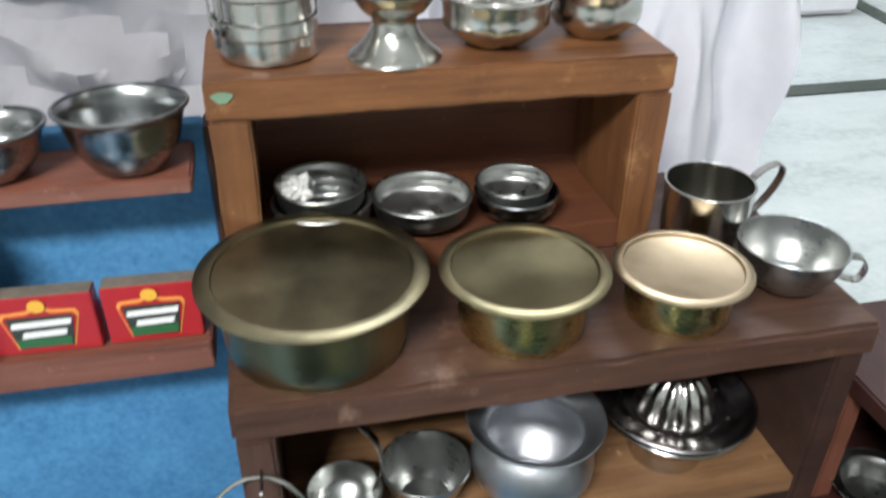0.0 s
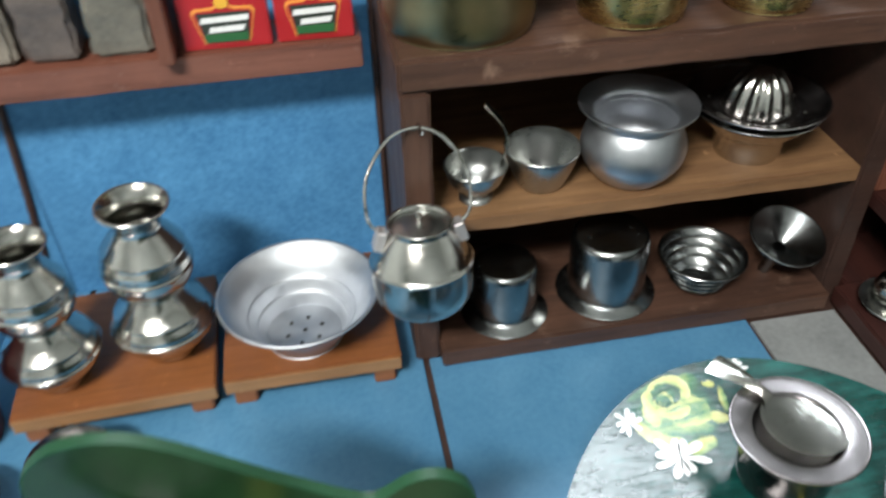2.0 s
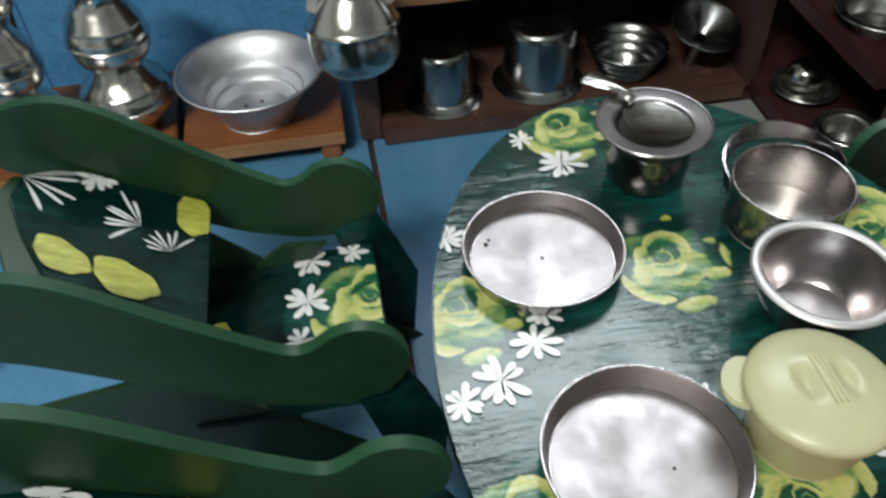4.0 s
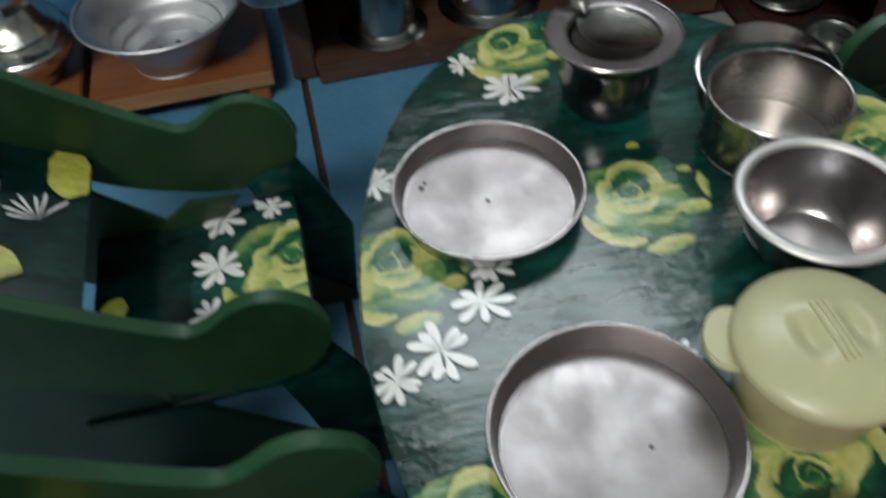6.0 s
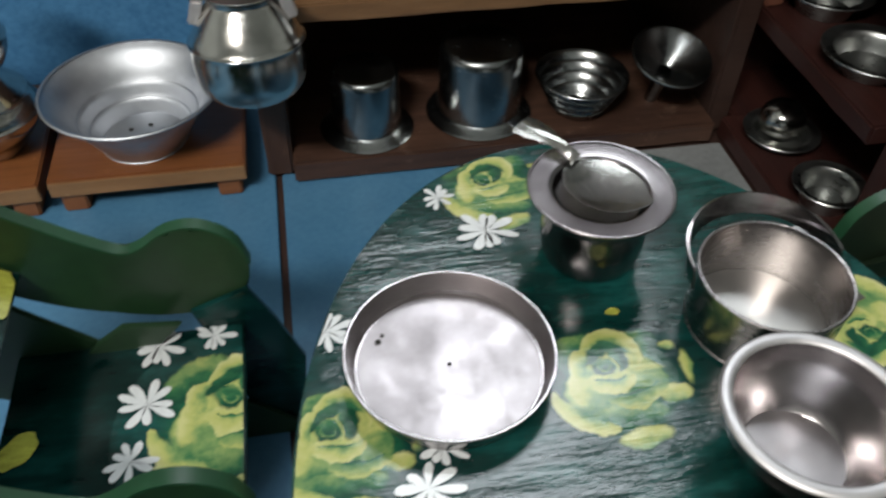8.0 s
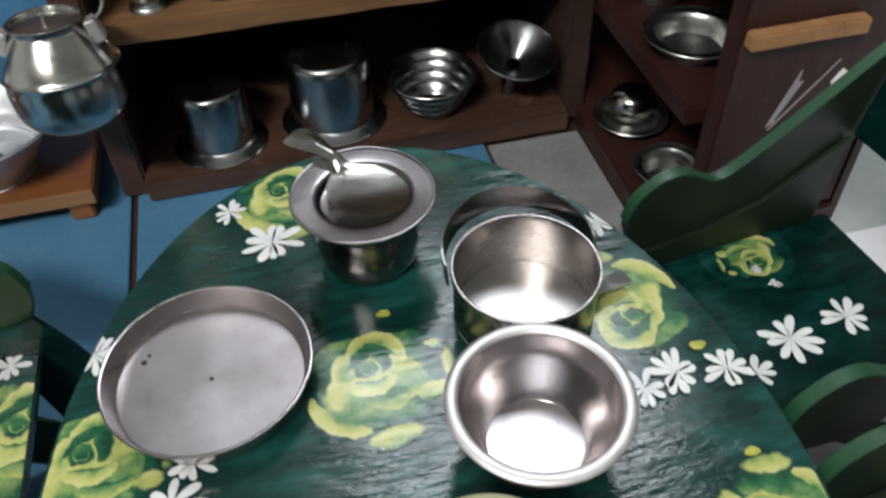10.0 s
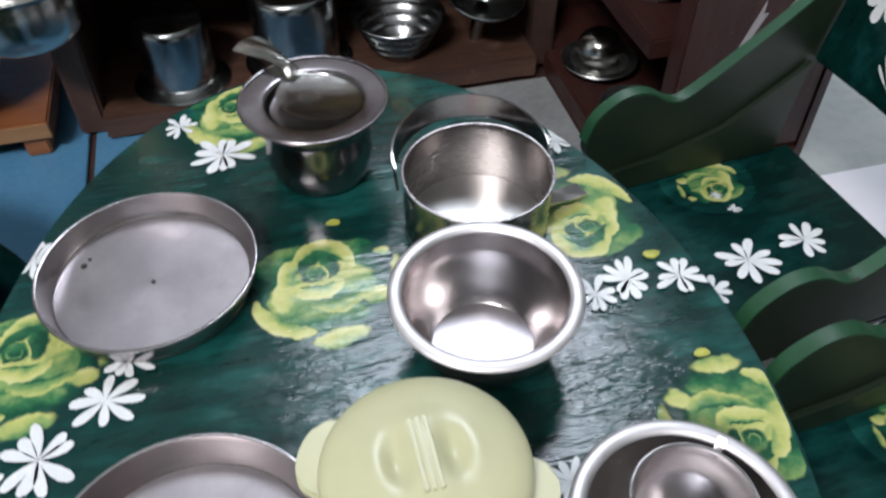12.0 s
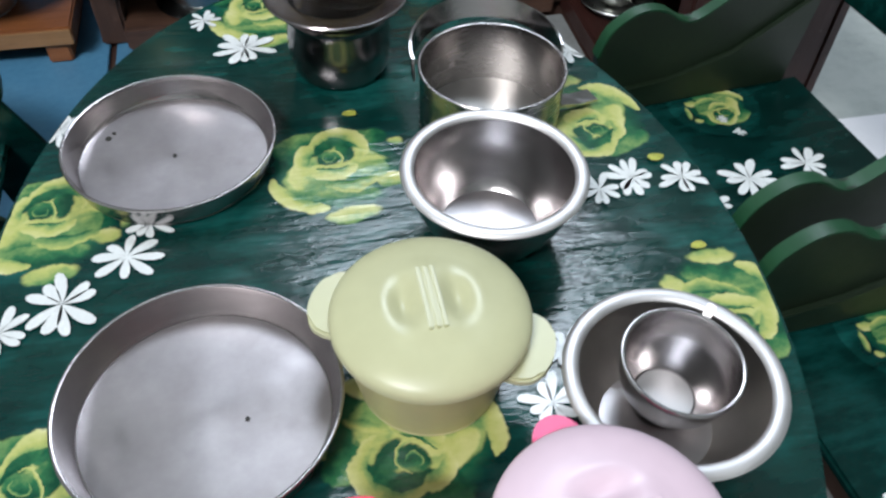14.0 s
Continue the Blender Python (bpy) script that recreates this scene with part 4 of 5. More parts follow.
def lidded_pot():
    p = thing("lidded_pot", "small steel pot covered with a flat steel dish", "pot", m=pose(0.140, -0.204, TOP + 0.001))
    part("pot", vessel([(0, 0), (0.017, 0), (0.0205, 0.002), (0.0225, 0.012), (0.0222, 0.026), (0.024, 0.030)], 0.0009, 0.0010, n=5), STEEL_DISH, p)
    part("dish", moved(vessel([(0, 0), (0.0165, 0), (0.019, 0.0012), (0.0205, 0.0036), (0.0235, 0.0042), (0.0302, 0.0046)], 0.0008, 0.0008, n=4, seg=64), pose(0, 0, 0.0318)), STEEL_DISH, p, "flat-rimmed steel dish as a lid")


lidded_pot()


def serving_spoon():
    """A broad flat spoon with a pinched neck."""
    s = thing("serving_spoon", "broad flat steel serving spoon lying in the dish", "spoon", m=pose(0.1450, -0.1995, TOP + 0.0358, 2, 0, 127))
    ring = []
    for k in range(40):
        a = 2 * math.pi * k / 40
        ring.append((0.0200 * math.cos(a) - 0.001, 0.0205 * math.sin(a)))
    bm = bmesh.new()
    rows = []
    for q in (1.0, 0.93, 0.8, 0.5, 0.2):
        rows.append([bm.verts.new((x * q, y * q, 0.0020 * q ** 2)) for x, y in ring])
    for a, b in zip(rows, rows[1:]):
        for k in range(40):
            bm.faces.new((a[k], a[(k + 1) % 40], b[(k + 1) % 40], b[k]))
    bm.faces.new(rows[-1])
    bmesh.ops.solidify(bm, geom=bm.faces, thickness=0.0009)
    part("blade", bm, STEEL, s)
    neck = curve_pts([(0.0165, 0, 0.0040), (0.0205, 0, 0.0065), (0.028, 0, 0.0072), (0.037, 0, 0.0070), (0.047, 0, 0.0060)], 5)
    bm = bmesh.new()
    rows = []
    for i, p in enumerate(neck):
        u = i / (len(neck) - 1)
        w = 0.0042 - 0.0014 * math.sin(u * 5) + 0.0022 * u * u - 0.004 * max(0.0, u - 0.9)
        dip = 0.0014 * (1 - u)
        rows.append([bm.verts.new(p + Vector((0, w * s2, 0.0022 * (1 - s2 * s2) - dip))) for s2 in (-1, -0.5, 0, 0.5, 1)])
    for a, b in zip(rows, rows[1:]):
        for k in range(4):
            bm.faces.new((a[k], a[k + 1], b[k + 1], b[k]))
    bmesh.ops.solidify(bm, geom=bm.faces, thickness=0.0009)
    part("handle", bm, STEEL, s)


serving_spoon()


def hot_pot(x, y, turn, low, lid, tabs, label, r=0.0285, tall=1.0, grip=0.0, tab=0.0125):
    p = thing("casserole", label, "casserole", "plastic casseroles on the table", pose(x, y, TOP + 0.001, 0, 0, turn))
    h = 0.0305
    part("pot", vessel([(0, 0), (r * 0.70, 0), (r * 0.78, 0.0016), (r * 0.87, 0.014), (r * 0.95, 0.027), (r * 0.965, h)], 0.0016, 0.0006, n=4, seg=64), low, p).scale.z = tall
    line = curve_pts([(r * 1.045, 0.0010), (r * 1.03, 0.0022), (r * 0.97, 0.0038), (r * 0.86, 0.0054), (r * 0.72, 0.0066), (r * 0.60, 0.0074), (r * 0.50, 0.0082), (r * 0.40, 0.0089), (r * 0.30, 0.0092), (r * 0.18, 0.0094), (r * 0.08, 0.0095), (0, 0.0095)], 4)
    cover = part("lid", lathe([(r * 0.90, -0.0012), (r * 1.02, -0.0012), (r * 1.045, -0.0004), *((max(0.0, q.x), q.y) for q in line)], 72), lid, p)
    cover.location.z, cover.rotation_euler.z = h * tall, math.radians(grip)
    for v in cover.data.vertices:
        v.co.z -= 0.0034 * math.exp(-((abs(v.co.x) - 0.0078) / 0.0038) ** 2 - (v.co.y / 0.0078) ** 2) if v.co.z > 0.0060 else 0.0
    for k in (-1, 0, 1):
        part("grip_rib", moved(box(-0.0007, 0.0007, -0.0112, 0.0112, -0.002, 0.0003, 0.0003), pose(k * 0.0021, 0, 0.0094)), lid, cover)
    for a in (0, 180):
        shape = [(0.0, -tab), (r * 0.14, -tab)] + [(r * (0.14 + 0.29 * math.cos(q)), tab * math.sin(q)) for q in np.linspace(-1.2, 1.2, 13)] + [(r * 0.14, tab), (0.0, tab)]
        part("tab_handle", moved(slab(shape, 0.0032, "z", 0.0008), pose(0, 0, 0, 0, 0, a) @ pose(r * 0.88, 0, h * tall - 0.0064)), tabs, p)


hot_pot(0.1462, -0.3745, -27, LIME_LOW, LIME, LIME, "pale yellow-green plastic casserole with tab handles and ribbed lid", 0.0283, 1.0, 27)
hot_pot(0.1712, -0.4520, -84, PINK, PALE_PINK, PINK, "pink plastic casserole with a pale lid and pink tabs", 0.0265, 1.42, tab=0.0068)
hot_pot(0.1170, -0.4550, 100, RED, RED, RED, "bright red plastic casserole with a smooth lid", 0.0218, 1.20)

# Lighter steel shell: its colour makes up for the light missing inside this bowl.
rimmed_bowl(pose(0.2105, -0.405, TOP + 0.001), 0.0295, 0.026, 0.0185, "steel bowl with a thick rim holding a small cup", STEEL_BRIGHTENED)


def inner_cup():
    c = thing("steel_cup", "small steel cup with a pinched clip lying in the bowl", "cup", m=pose(0.2152, -0.3985, TOP + 0.0045, 4, 1, 0))
    part("cup", vessel([(0, 0), (0.0085, 0), (0.0105, 0.001), (0.0158, 0.010), (0.0178, 0.021)], 0.0008, 0.0008, n=5), STEEL_DULL, c)
    # Pale steel puts the light caught on the cup's floor into its colour.
    part("base", moved(lathe([(0.0092, 0.0), (0.0090, 0.0004), (0, 0.0005)], 40), pose(0, 0, 0.0009)), STEEL_RIM_BRIGHT, c, "bright base")
    part("clip", moved(strap([(0, 0, 0), (0.002, 0, 0.0025), (0.0045, 0, 0.004)], 0.0024, 0.0010), pose(0.0118, 0.0122, 0.0205, 0, 0, 45)), STEEL_DULL, c)


inner_cup()


# ---- pots on top of the large shelf ----
def brass_pot(x, y, z, r_lid, r_body, h, mat, lid_mat, label):
    p = thing("brass_pot", label, "pot", "brass pots on the shelf", pose(x, y, z))
    part("pot", vessel([(0, 0), (r_body * 0.86, 0), (r_body * 0.96, 0.002), (r_body, h * 0.25), (r_body, h * 0.8), (r_body * 1.03, h * 0.9), (r_lid * 0.97, h)], 0.001, 0.0012, n=4, seg=72), mat, p)
    part("lid", lathe([(0, h + 0.0012), (r_lid * 0.83, h + 0.0012), (r_lid * 0.85, h + 0.0016), (r_lid * 0.86, h + 0.0034), (r_lid * 0.885, h + 0.0038), (r_lid * 0.97, h + 0.0030),
                       (r_lid, h + 0.0022), (r_lid * 1.005, h + 0.0012), (r_lid * 0.99, h + 0.0006), (r_lid * 0.85, h + 0.0004), (0, h + 0.0002)], 80), lid_mat, p, "flat lid with raised rim")


brass_pot(0.0365, 0.067, 0.2505, 0.0585, 0.0475, 0.040, BRASS_OLD, BRASS_BROWN, "large tarnished brass pot with a flat lid")
brass_pot(0.1450, 0.058, 0.2505, 0.0450, 0.0345, 0.034, BRASS, BRASS_DULL, "middle-sized polished brass pot with a flat lid")
brass_pot(0.2330, 0.052, 0.2505, 0.0375, 0.0290, 0.027, BRASS, BRASS_LID, "small brass pot with a pinkish scratched lid")


def mug():
    g = thing("steel_mug", "straight steel mug with a wire loop handle", "mug", m=pose(0.2780, 0.1125, 0.2505))
    part("cup", vessel([(0, 0), (0.023, 0), (0.0248, 0.0015), (0.0254, 0.010), (0.0266, 0.044)], 0.0008, 0.0009, n=4), STEEL, g)
    pts = curve_pts([(0.026, 0, 0.040), (0.036, 0, 0.049), (0.047, 0, 0.051), (0.050, 0, 0.043), (0.041, 0, 0.027), (0.0255, 0, 0.013)], 6)
    part("handle", moved(strap(pts, 0.0055, 0.0011), pose(0, 0, 0, 0, 0, 4)), STEEL, g)


mug()


def tea_cup():
    g = thing("steel_cup", "low steel cup with a rolled loop handle near the board's end", "cup", m=pose(0.3075, 0.064, 0.2505))
    part("cup", vessel([(0, 0), (0.013, 0), (0.0145, 0.0012), (0.020, 0.004), (0.0275, 0.016), (0.0305, 0.0275)], 0.0008, 0.0008, n=5), STEEL_SOFT, g)
    pts = curve_pts([(0.029, 0, 0.022), (0.038, 0, 0.0225), (0.042, 0, 0.016), (0.039, 0, 0.008), (0.031, 0, 0.0085), (0.024, 0, 0.011)], 6)
    part("handle", moved(strap(pts, 0.0065, 0.001), pose(0, 0, 0, 0, 0, -22)), STEEL, g)


tea_cup()

# bowls in the box shelf
bowl("steel_bowl", pose(0.0475, 0.141, 0.2715), 0.0285, 0.019, 0.013, STEEL_SOFT, "small steel bowl with a crumpled wrapper behind its rim", "bowls in the box shelf", 0.0012)
bowl("steel_bowl", pose(0.0480, 0.152, 0.2770), 0.0265, 0.019, 0.013, STEEL_SOFT, "tilted steel bowl stacked behind another", "bowls in the box shelf", 0.0012)
bowl("steel_bowl", pose(0.1060, 0.138, 0.2715), 0.0290, 0.0185, 0.014, STEEL_SOFT, "small open steel bowl with a rolled rim", "bowls in the box shelf", 0.0014)
bowl("steel_bowl", pose(0.1640, 0.136, 0.2715), 0.0250, 0.0165, 0.012, STEEL_DARK, "darker small steel bowl under another", "bowls in the box shelf", 0.0012)
bowl("steel_bowl", pose(0.1620, 0.137, 0.2785), 0.0225, 0.0155, 0.011, STEEL_SOFT, "small shiny steel bowl resting in another", "bowls in the box shelf", 0.0011)



def wrapper():
    bm = bmesh.new()
    bmesh.ops.create_icosphere(bm, subdivisions=4, radius=0.0105)
    for v in bm.verts:
        v.co *= 1 + 0.55 * noise.noise(v.co * 170) + 0.25 * noise.noise(v.co * 420)
        v.co.z = max(v.co.z * 0.8, -0.006)
    solo("crumpled_wrapper", bm, FOIL, "crumpled pale plastic wrapper lying in a steel bowl", "wrapper", m=pose(0.0345, 0.1500, 0.2955), smooth=False)


wrapper()


# ---- on top of the box shelf ----
def tiffin():
    t = thing("tiffin_carrier", "round steel tiffin carrier with clasps at its sides", "tiffin carrier", m=pose(0.0265, 0.158, 0.3745, 0, 0, 12))
    r = 0.0275
    for k in range(3):
        part("tier", moved(vessel([(0, 0), (r * 0.86, 0), (r * 0.94, 0.0012), (r * 0.95, 0.013), (r, 0.0145), (r, 0.0205)], 0.0008, 0.0007, n=0), pose(0, 0, k * 0.0195)), STEEL, t)
    part("lid", moved(lathe(curve_pts([(r * 1.01, 0), (r * 1.01, 0.003), (r * 0.9, 0.006), (0, 0.0075)], 4)), pose(0, 0, 0.060)), STEEL, t)
    for a in (200, 20):
        m = pose(0, 0, 0, 0, 0, a) @ pose(r * 1.07, 0, 0)
        clasp = part("clasp", moved(tube(curve_pts([(0, -0.004, 0.019), (0.002, -0.004, 0.05), (0.001, 0, 0.056), (0.002, 0.004, 0.05), (0, 0.004, 0.019), (0.001, 0, 0.015), (0, -0.004, 0.019)], 5), 0.0008), m), STEEL, t)
        part("hook", moved(box(-0.0012, 0.0012, -0.002, 0.002, 0.009, 0.019, 0.0006), m), STEEL_DARK, clasp)


tiffin()
solo("pedestal_bowl", vessel([(0, 0.0075), (0.012, 0.0075), (0.0245, 0.0), (0.0248, 0.0012), (0.019, 0.006), (0.0135, 0.013), (0.012, 0.020), (0.017, 0.0245), (0.0225, 0.033), (0.0235, 0.042)], 0.0008, 0.0008, n=5),
     STEEL, "steel bowl on a flaring pedestal foot", "bowl", m=pose(0.0925, 0.145, 0.3745))
solo("steel_bowl", vessel([(0, 0), (0.013, 0), (0.0165, 0.0015), (0.0285, 0.011), (0.0300, 0.020), (0.0315, 0.0265)], 0.0009, 0.0013, n=5, flute=0.018, count=14, r_lo=0.016, r_hi=0.0296),
     STEEL, "round steel bowl with a faceted side on the box shelf", "bowl", m=pose(0.1510, 0.155, 0.3745))
solo("steel_bowl", vessel([(0, 0), (0.013, 0), (0.0165, 0.0015), (0.0255, 0.010), (0.0265, 0.021), (0.0280, 0.0265)], 0.0009, 0.0012, n=5, flute=0.018, count=12, r_lo=0.016, r_hi=0.0262),
     STEEL, "steel bowl with a faceted side at the box shelf's end", "bowl", m=pose(0.2130, 0.163, 0.3745))

# ---- on the upper plank of the blue wall ----
for bx, rr, hh, lab in ((-0.0490, 0.0325, 0.0310, "steel bowl with flaring sides and a rolled rim"), (-0.1150, 0.0290, 0.0240, "dull steel bowl beside a flaring one")):
    solo("steel_bowl", vessel([(0, 0), (rr * 0.5, 0), (rr * 0.60, 0.002), (rr * 0.80, hh * 0.4), (rr * 0.92, hh * 0.85), (rr, hh)], 0.0009, 0.0012, n=5), STEEL_DARK, lab, "bowl", "bowls on the plank", pose(bx, 0.128, 0.3301, -3, 0, 0))


# ---- tea boxes and packets on the lower plank ----
def tea_box(x0, x1, label):
    w, d, h = x1 - x0, 0.012, 0.037
    b = thing("tea_box", label, "tea box", "tea boxes on the plank", pose((x0 + x1) / 2, 0.114, 0.2258, 0, 0, -1.5))
    carton = part("carton", box(-w / 2, w / 2, 0, d, 0, h, 0.0006), CARD_RED, b)
    part("wrapper_top", box(-w / 2 + 0.0004, w / 2 - 0.0004, 0.0012, d - 0.0004, h - 0.0005, h + 0.0006, 0.0003), PACKET, carton, "grey plastic wrapper")

    def flat(name, outline, mat, lift, lab=""):
        part(name, moved(slab(outline, 0.0004, "y", 0), pose(0, -0.0004 - lift, 0)), mat, carton, lab, False)

    def shield(s, dz=0.0):
        a, t, q = w * 0.36 * s, h * 0.76 * s + dz, h * 0.10 / s + dz
        return [(-a * 0.72, q), (0, q - 0.0012), (a * 0.72, q), (a, t - 0.003), (a * 0.92, t), (a * 0.35, t + 0.0005), (0, t + 0.0035), (-a * 0.35, t + 0.0005), (-a * 0.92, t), (-a, t - 0.003)]

    flat("badge_border", shield(1.0), CARD_ORANGE, 0.0)
    flat("badge_field", shield(0.93), CARD_RED, 0.0005)
    flat("badge_panel", [(-w * 0.245, h * 0.14), (w * 0.245, h * 0.14), (w * 0.30, h * 0.68), (-w * 0.30, h * 0.68)], CARD_BLACK, 0.0010)
    flat("badge_band", [(-w * 0.24, h * 0.15), (w * 0.24, h * 0.15), (w * 0.25, h * 0.30), (-w * 0.25, h * 0.30)], CARD_GREEN, 0.0015)
    flat("sun_mark", [(0.0045 * math.cos(a), h * 0.86 + 0.0040 * math.sin(a)) for a in np.linspace(0, 2 * math.pi, 16, endpoint=False)], SUN_PRINT, 0.0010)
    for z, a, c in ((0.51, -0.27, 0.27), (0.33, -0.19, 0.21)):
        flat("text_bar", [(w * a, h * z), (w * c, h * (z + 0.02)), (w * (c + 0.02), h * (z + 0.12)), (w * (a + 0.02), h * (z + 0.10))], CARD_WHITE, 0.0020)


tea_box(-0.0775, -0.0265, "small red tea box with a dark badge")
tea_box(-0.1385, -0.0815, "small red tea box, half in the divider's shade")


def packet(x, w, d, h, mat, seed, label):
    bm = box(-w / 2, w / 2, -d / 2, d / 2, 0, h, 0.003, 0.0, 0, 6)
    bmesh.ops.subdivide_edges(bm, edges=list(bm.edges), cuts=2, use_grid_fill=True)
    for v in bm.verts:
        v.co += noise.noise_vector(v.co * 90 + Vector((seed, 0, 0))) * 0.0022
        v.co.z = max(v.co.z, 0)
    bag = thing("packet", label, "packet", "packets on the plank", pose(x, 0.132, 0.2258))
    part("bag", bm, mat, bag)
    seal = box(-w * 0.46, w * 0.46, -0.0008, 0.0008, h - 0.001, h + 0.006, 0.0004, 0.0005, seed, 8)
    part("seal", seal, mat, bag, "crimped plastic seal")


packet(-0.178, 0.038, 0.03, 0.061, PACKET_PALE, 1, "cloudy plastic packet filled with pale grain")
packet(-0.222, 0.034, 0.03, 0.053, PACKET_DARK, 2, "dark spice packet standing on the plank")
packet(-0.262, 0.036, 0.03, 0.057, PACKET, 3, "cloudy brown spice packet standing on the plank")
packet(-0.302, 0.034, 0.03, 0.051, PACKET_DARK, 4, "dark spice packet beside a cloudy one")
packet(-0.342, 0.036, 0.03, 0.055, PACKET, 5, "brown spice packet near the end of the row")


# ---- middle level of the large shelf ----
def aluminium_pot():
    p = thing("aluminium_pot", "round-bellied aluminium pot with a wide flaring rim", "pot", m=pose(0.1560, 0.049, 0.1293))
    part("belly", vessel([(0, 0), (0.016, 0), (0.0235, 0.002), (0.0345, 0.016), (0.0368, 0.027), (0.0335, 0.039), (0.0295, 0.046)], 0.0011, 0.0004, n=6, seg=72), ALU, p)
    part("rim", lathe([(q.x, q.y) for q in curve_pts([(0.0296, 0.0462), (0.0305, 0.050), (0.0345, 0.0540), (0.0400, 0.0570), (0.0408, 0.0582), (0.0398, 0.0588), (0.0340, 0.0556), (0.0290, 0.0508), (0.0283, 0.0462)], 4)], 72), ALU, p)


aluminium_pot()


def juicer():
    j = thing("juicer", "steel citrus juicer with a ribbed dome in a perforated dish", "juicer", m=pose(0.2520, 0.062, 0.1293) @ Matrix.Diagonal((1.26, 1.26, 1.06, 1)))
    part("bowl", vessel([(0, 0), (0.0165, 0), (0.019, 0.0015), (0.0215, 0.015), (0.0275, 0.024), (0.0360, 0.035)], 0.0009, 0.0008, n=4), STEEL, j)
    dish = part("dish", moved(vessel([(0, 0.004), (0.020, 0.004), (0.0235, 0.003), (0.029, 0.004), (0.035, 0.0075), (0.0385, 0.0105)], 0.0009, 0.0010, n=4, seg=72), pose(0, 0, 0.031)), STEEL_DULL, j)
    part("reamer", moved(lathe([(p.x, p.y) for p in curve_pts([(0.0195, 0.0), (0.0175, 0.008), (0.0148, 0.017), (0.0098, 0.0245), (0.0048, 0.0275), (0.0, 0.0285)], 6)], 112, 0.06, 14, 0.0035, 0.0193), pose(0, 0, 0.0355)), STEEL, dish, "ribbed steel dome")
    for k in range(8):
        a = 2 * math.pi * k / 8 + 0.2
        part("hole", moved(lathe([(0, 0.0003), (0.0011, 0.0003), (0.0011, 0)], 8), pose(0.0262 * math.cos(a), 0.0262 * math.sin(a), 0.0352)), DIRT, dish)


juicer()
bowl("steel_bowl", pose(0.0915, 0.053, 0.1293), 0.0262, 0.029, 0.0165, STEEL_SOFT, "small deep steel bowl with thin rim", bead=0.0007, belly=0.82)


def dipper():
    d = thing("dipper", "small footed steel dipper with an upright strap handle", "dipper", m=pose(0.0425, 0.045, 0.1293))
    part("cup", vessel([(0, 0.003), (0.009, 0.003), (0.0115, 0.0), (0.0118, 0.001), (0.009, 0.006), (0.0175, 0.014), (0.0215, 0.026)], 0.0008, 0.0009, n=4), STEEL_SOFT, d)
    part("handle", strap(curve_pts([(0.0175, 0.004, 0.02), (0.023, 0.006, 0.035), (0.021, 0.010, 0.05), (0.010, 0.016, 0.063)], 6), 0.0055, 0.0009, (0.3, 1, 0.1)), STEEL, d)


dipper()


# ---- bottom level of the large shelf ----
def upturned(x, y, r, h, flange, mat, label):
    c = thing("upturned_container", label, "container", "upturned containers on the shelf", pose(x, y, 0.0182))
    part("wall", lathe([(r + 0.0005, 0.0045), (r, 0.010), (r * 0.985, h * 0.86), (r * 0.96, h * 0.94), (r * 0.90, h * 0.985), (r * 0.82, h), (0, h + 0.0004)], 64), mat, c)
    part("flange", lathe([(r - 0.001, 0.0), (flange, 0.0), (flange + 0.001, 0.0012), (flange - 0.001, 0.0026), (r + 0.003, 0.0042), (r + 0.0008, 0.0062), (r - 0.001, 0.0062)], 64), mat, c)


# Steel is darker on this level; the shelf's dimness is put into its colour.
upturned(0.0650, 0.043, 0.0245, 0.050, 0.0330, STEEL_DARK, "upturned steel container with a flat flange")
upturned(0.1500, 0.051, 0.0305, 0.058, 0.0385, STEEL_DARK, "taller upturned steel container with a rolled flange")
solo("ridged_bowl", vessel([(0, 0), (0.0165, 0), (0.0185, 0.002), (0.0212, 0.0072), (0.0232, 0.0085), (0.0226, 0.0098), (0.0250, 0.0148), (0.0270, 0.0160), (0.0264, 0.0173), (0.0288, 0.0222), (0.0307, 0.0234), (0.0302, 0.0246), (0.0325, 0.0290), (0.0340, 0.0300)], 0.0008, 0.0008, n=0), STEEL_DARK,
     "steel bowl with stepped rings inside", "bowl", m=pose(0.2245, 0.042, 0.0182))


def funnel():
    f = thing("funnel", "dark steel funnel standing on its narrow spout", "funnel", m=pose(0.2850, 0.046, 0.0188, 17, 3, 0))
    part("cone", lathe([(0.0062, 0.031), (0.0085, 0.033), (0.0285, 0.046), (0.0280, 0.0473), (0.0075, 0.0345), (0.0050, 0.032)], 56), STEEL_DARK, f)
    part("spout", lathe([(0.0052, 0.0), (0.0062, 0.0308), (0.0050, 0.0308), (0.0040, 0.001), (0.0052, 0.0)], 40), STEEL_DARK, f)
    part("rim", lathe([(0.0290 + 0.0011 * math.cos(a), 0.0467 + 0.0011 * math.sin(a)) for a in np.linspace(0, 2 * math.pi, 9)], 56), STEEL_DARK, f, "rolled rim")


funnel()


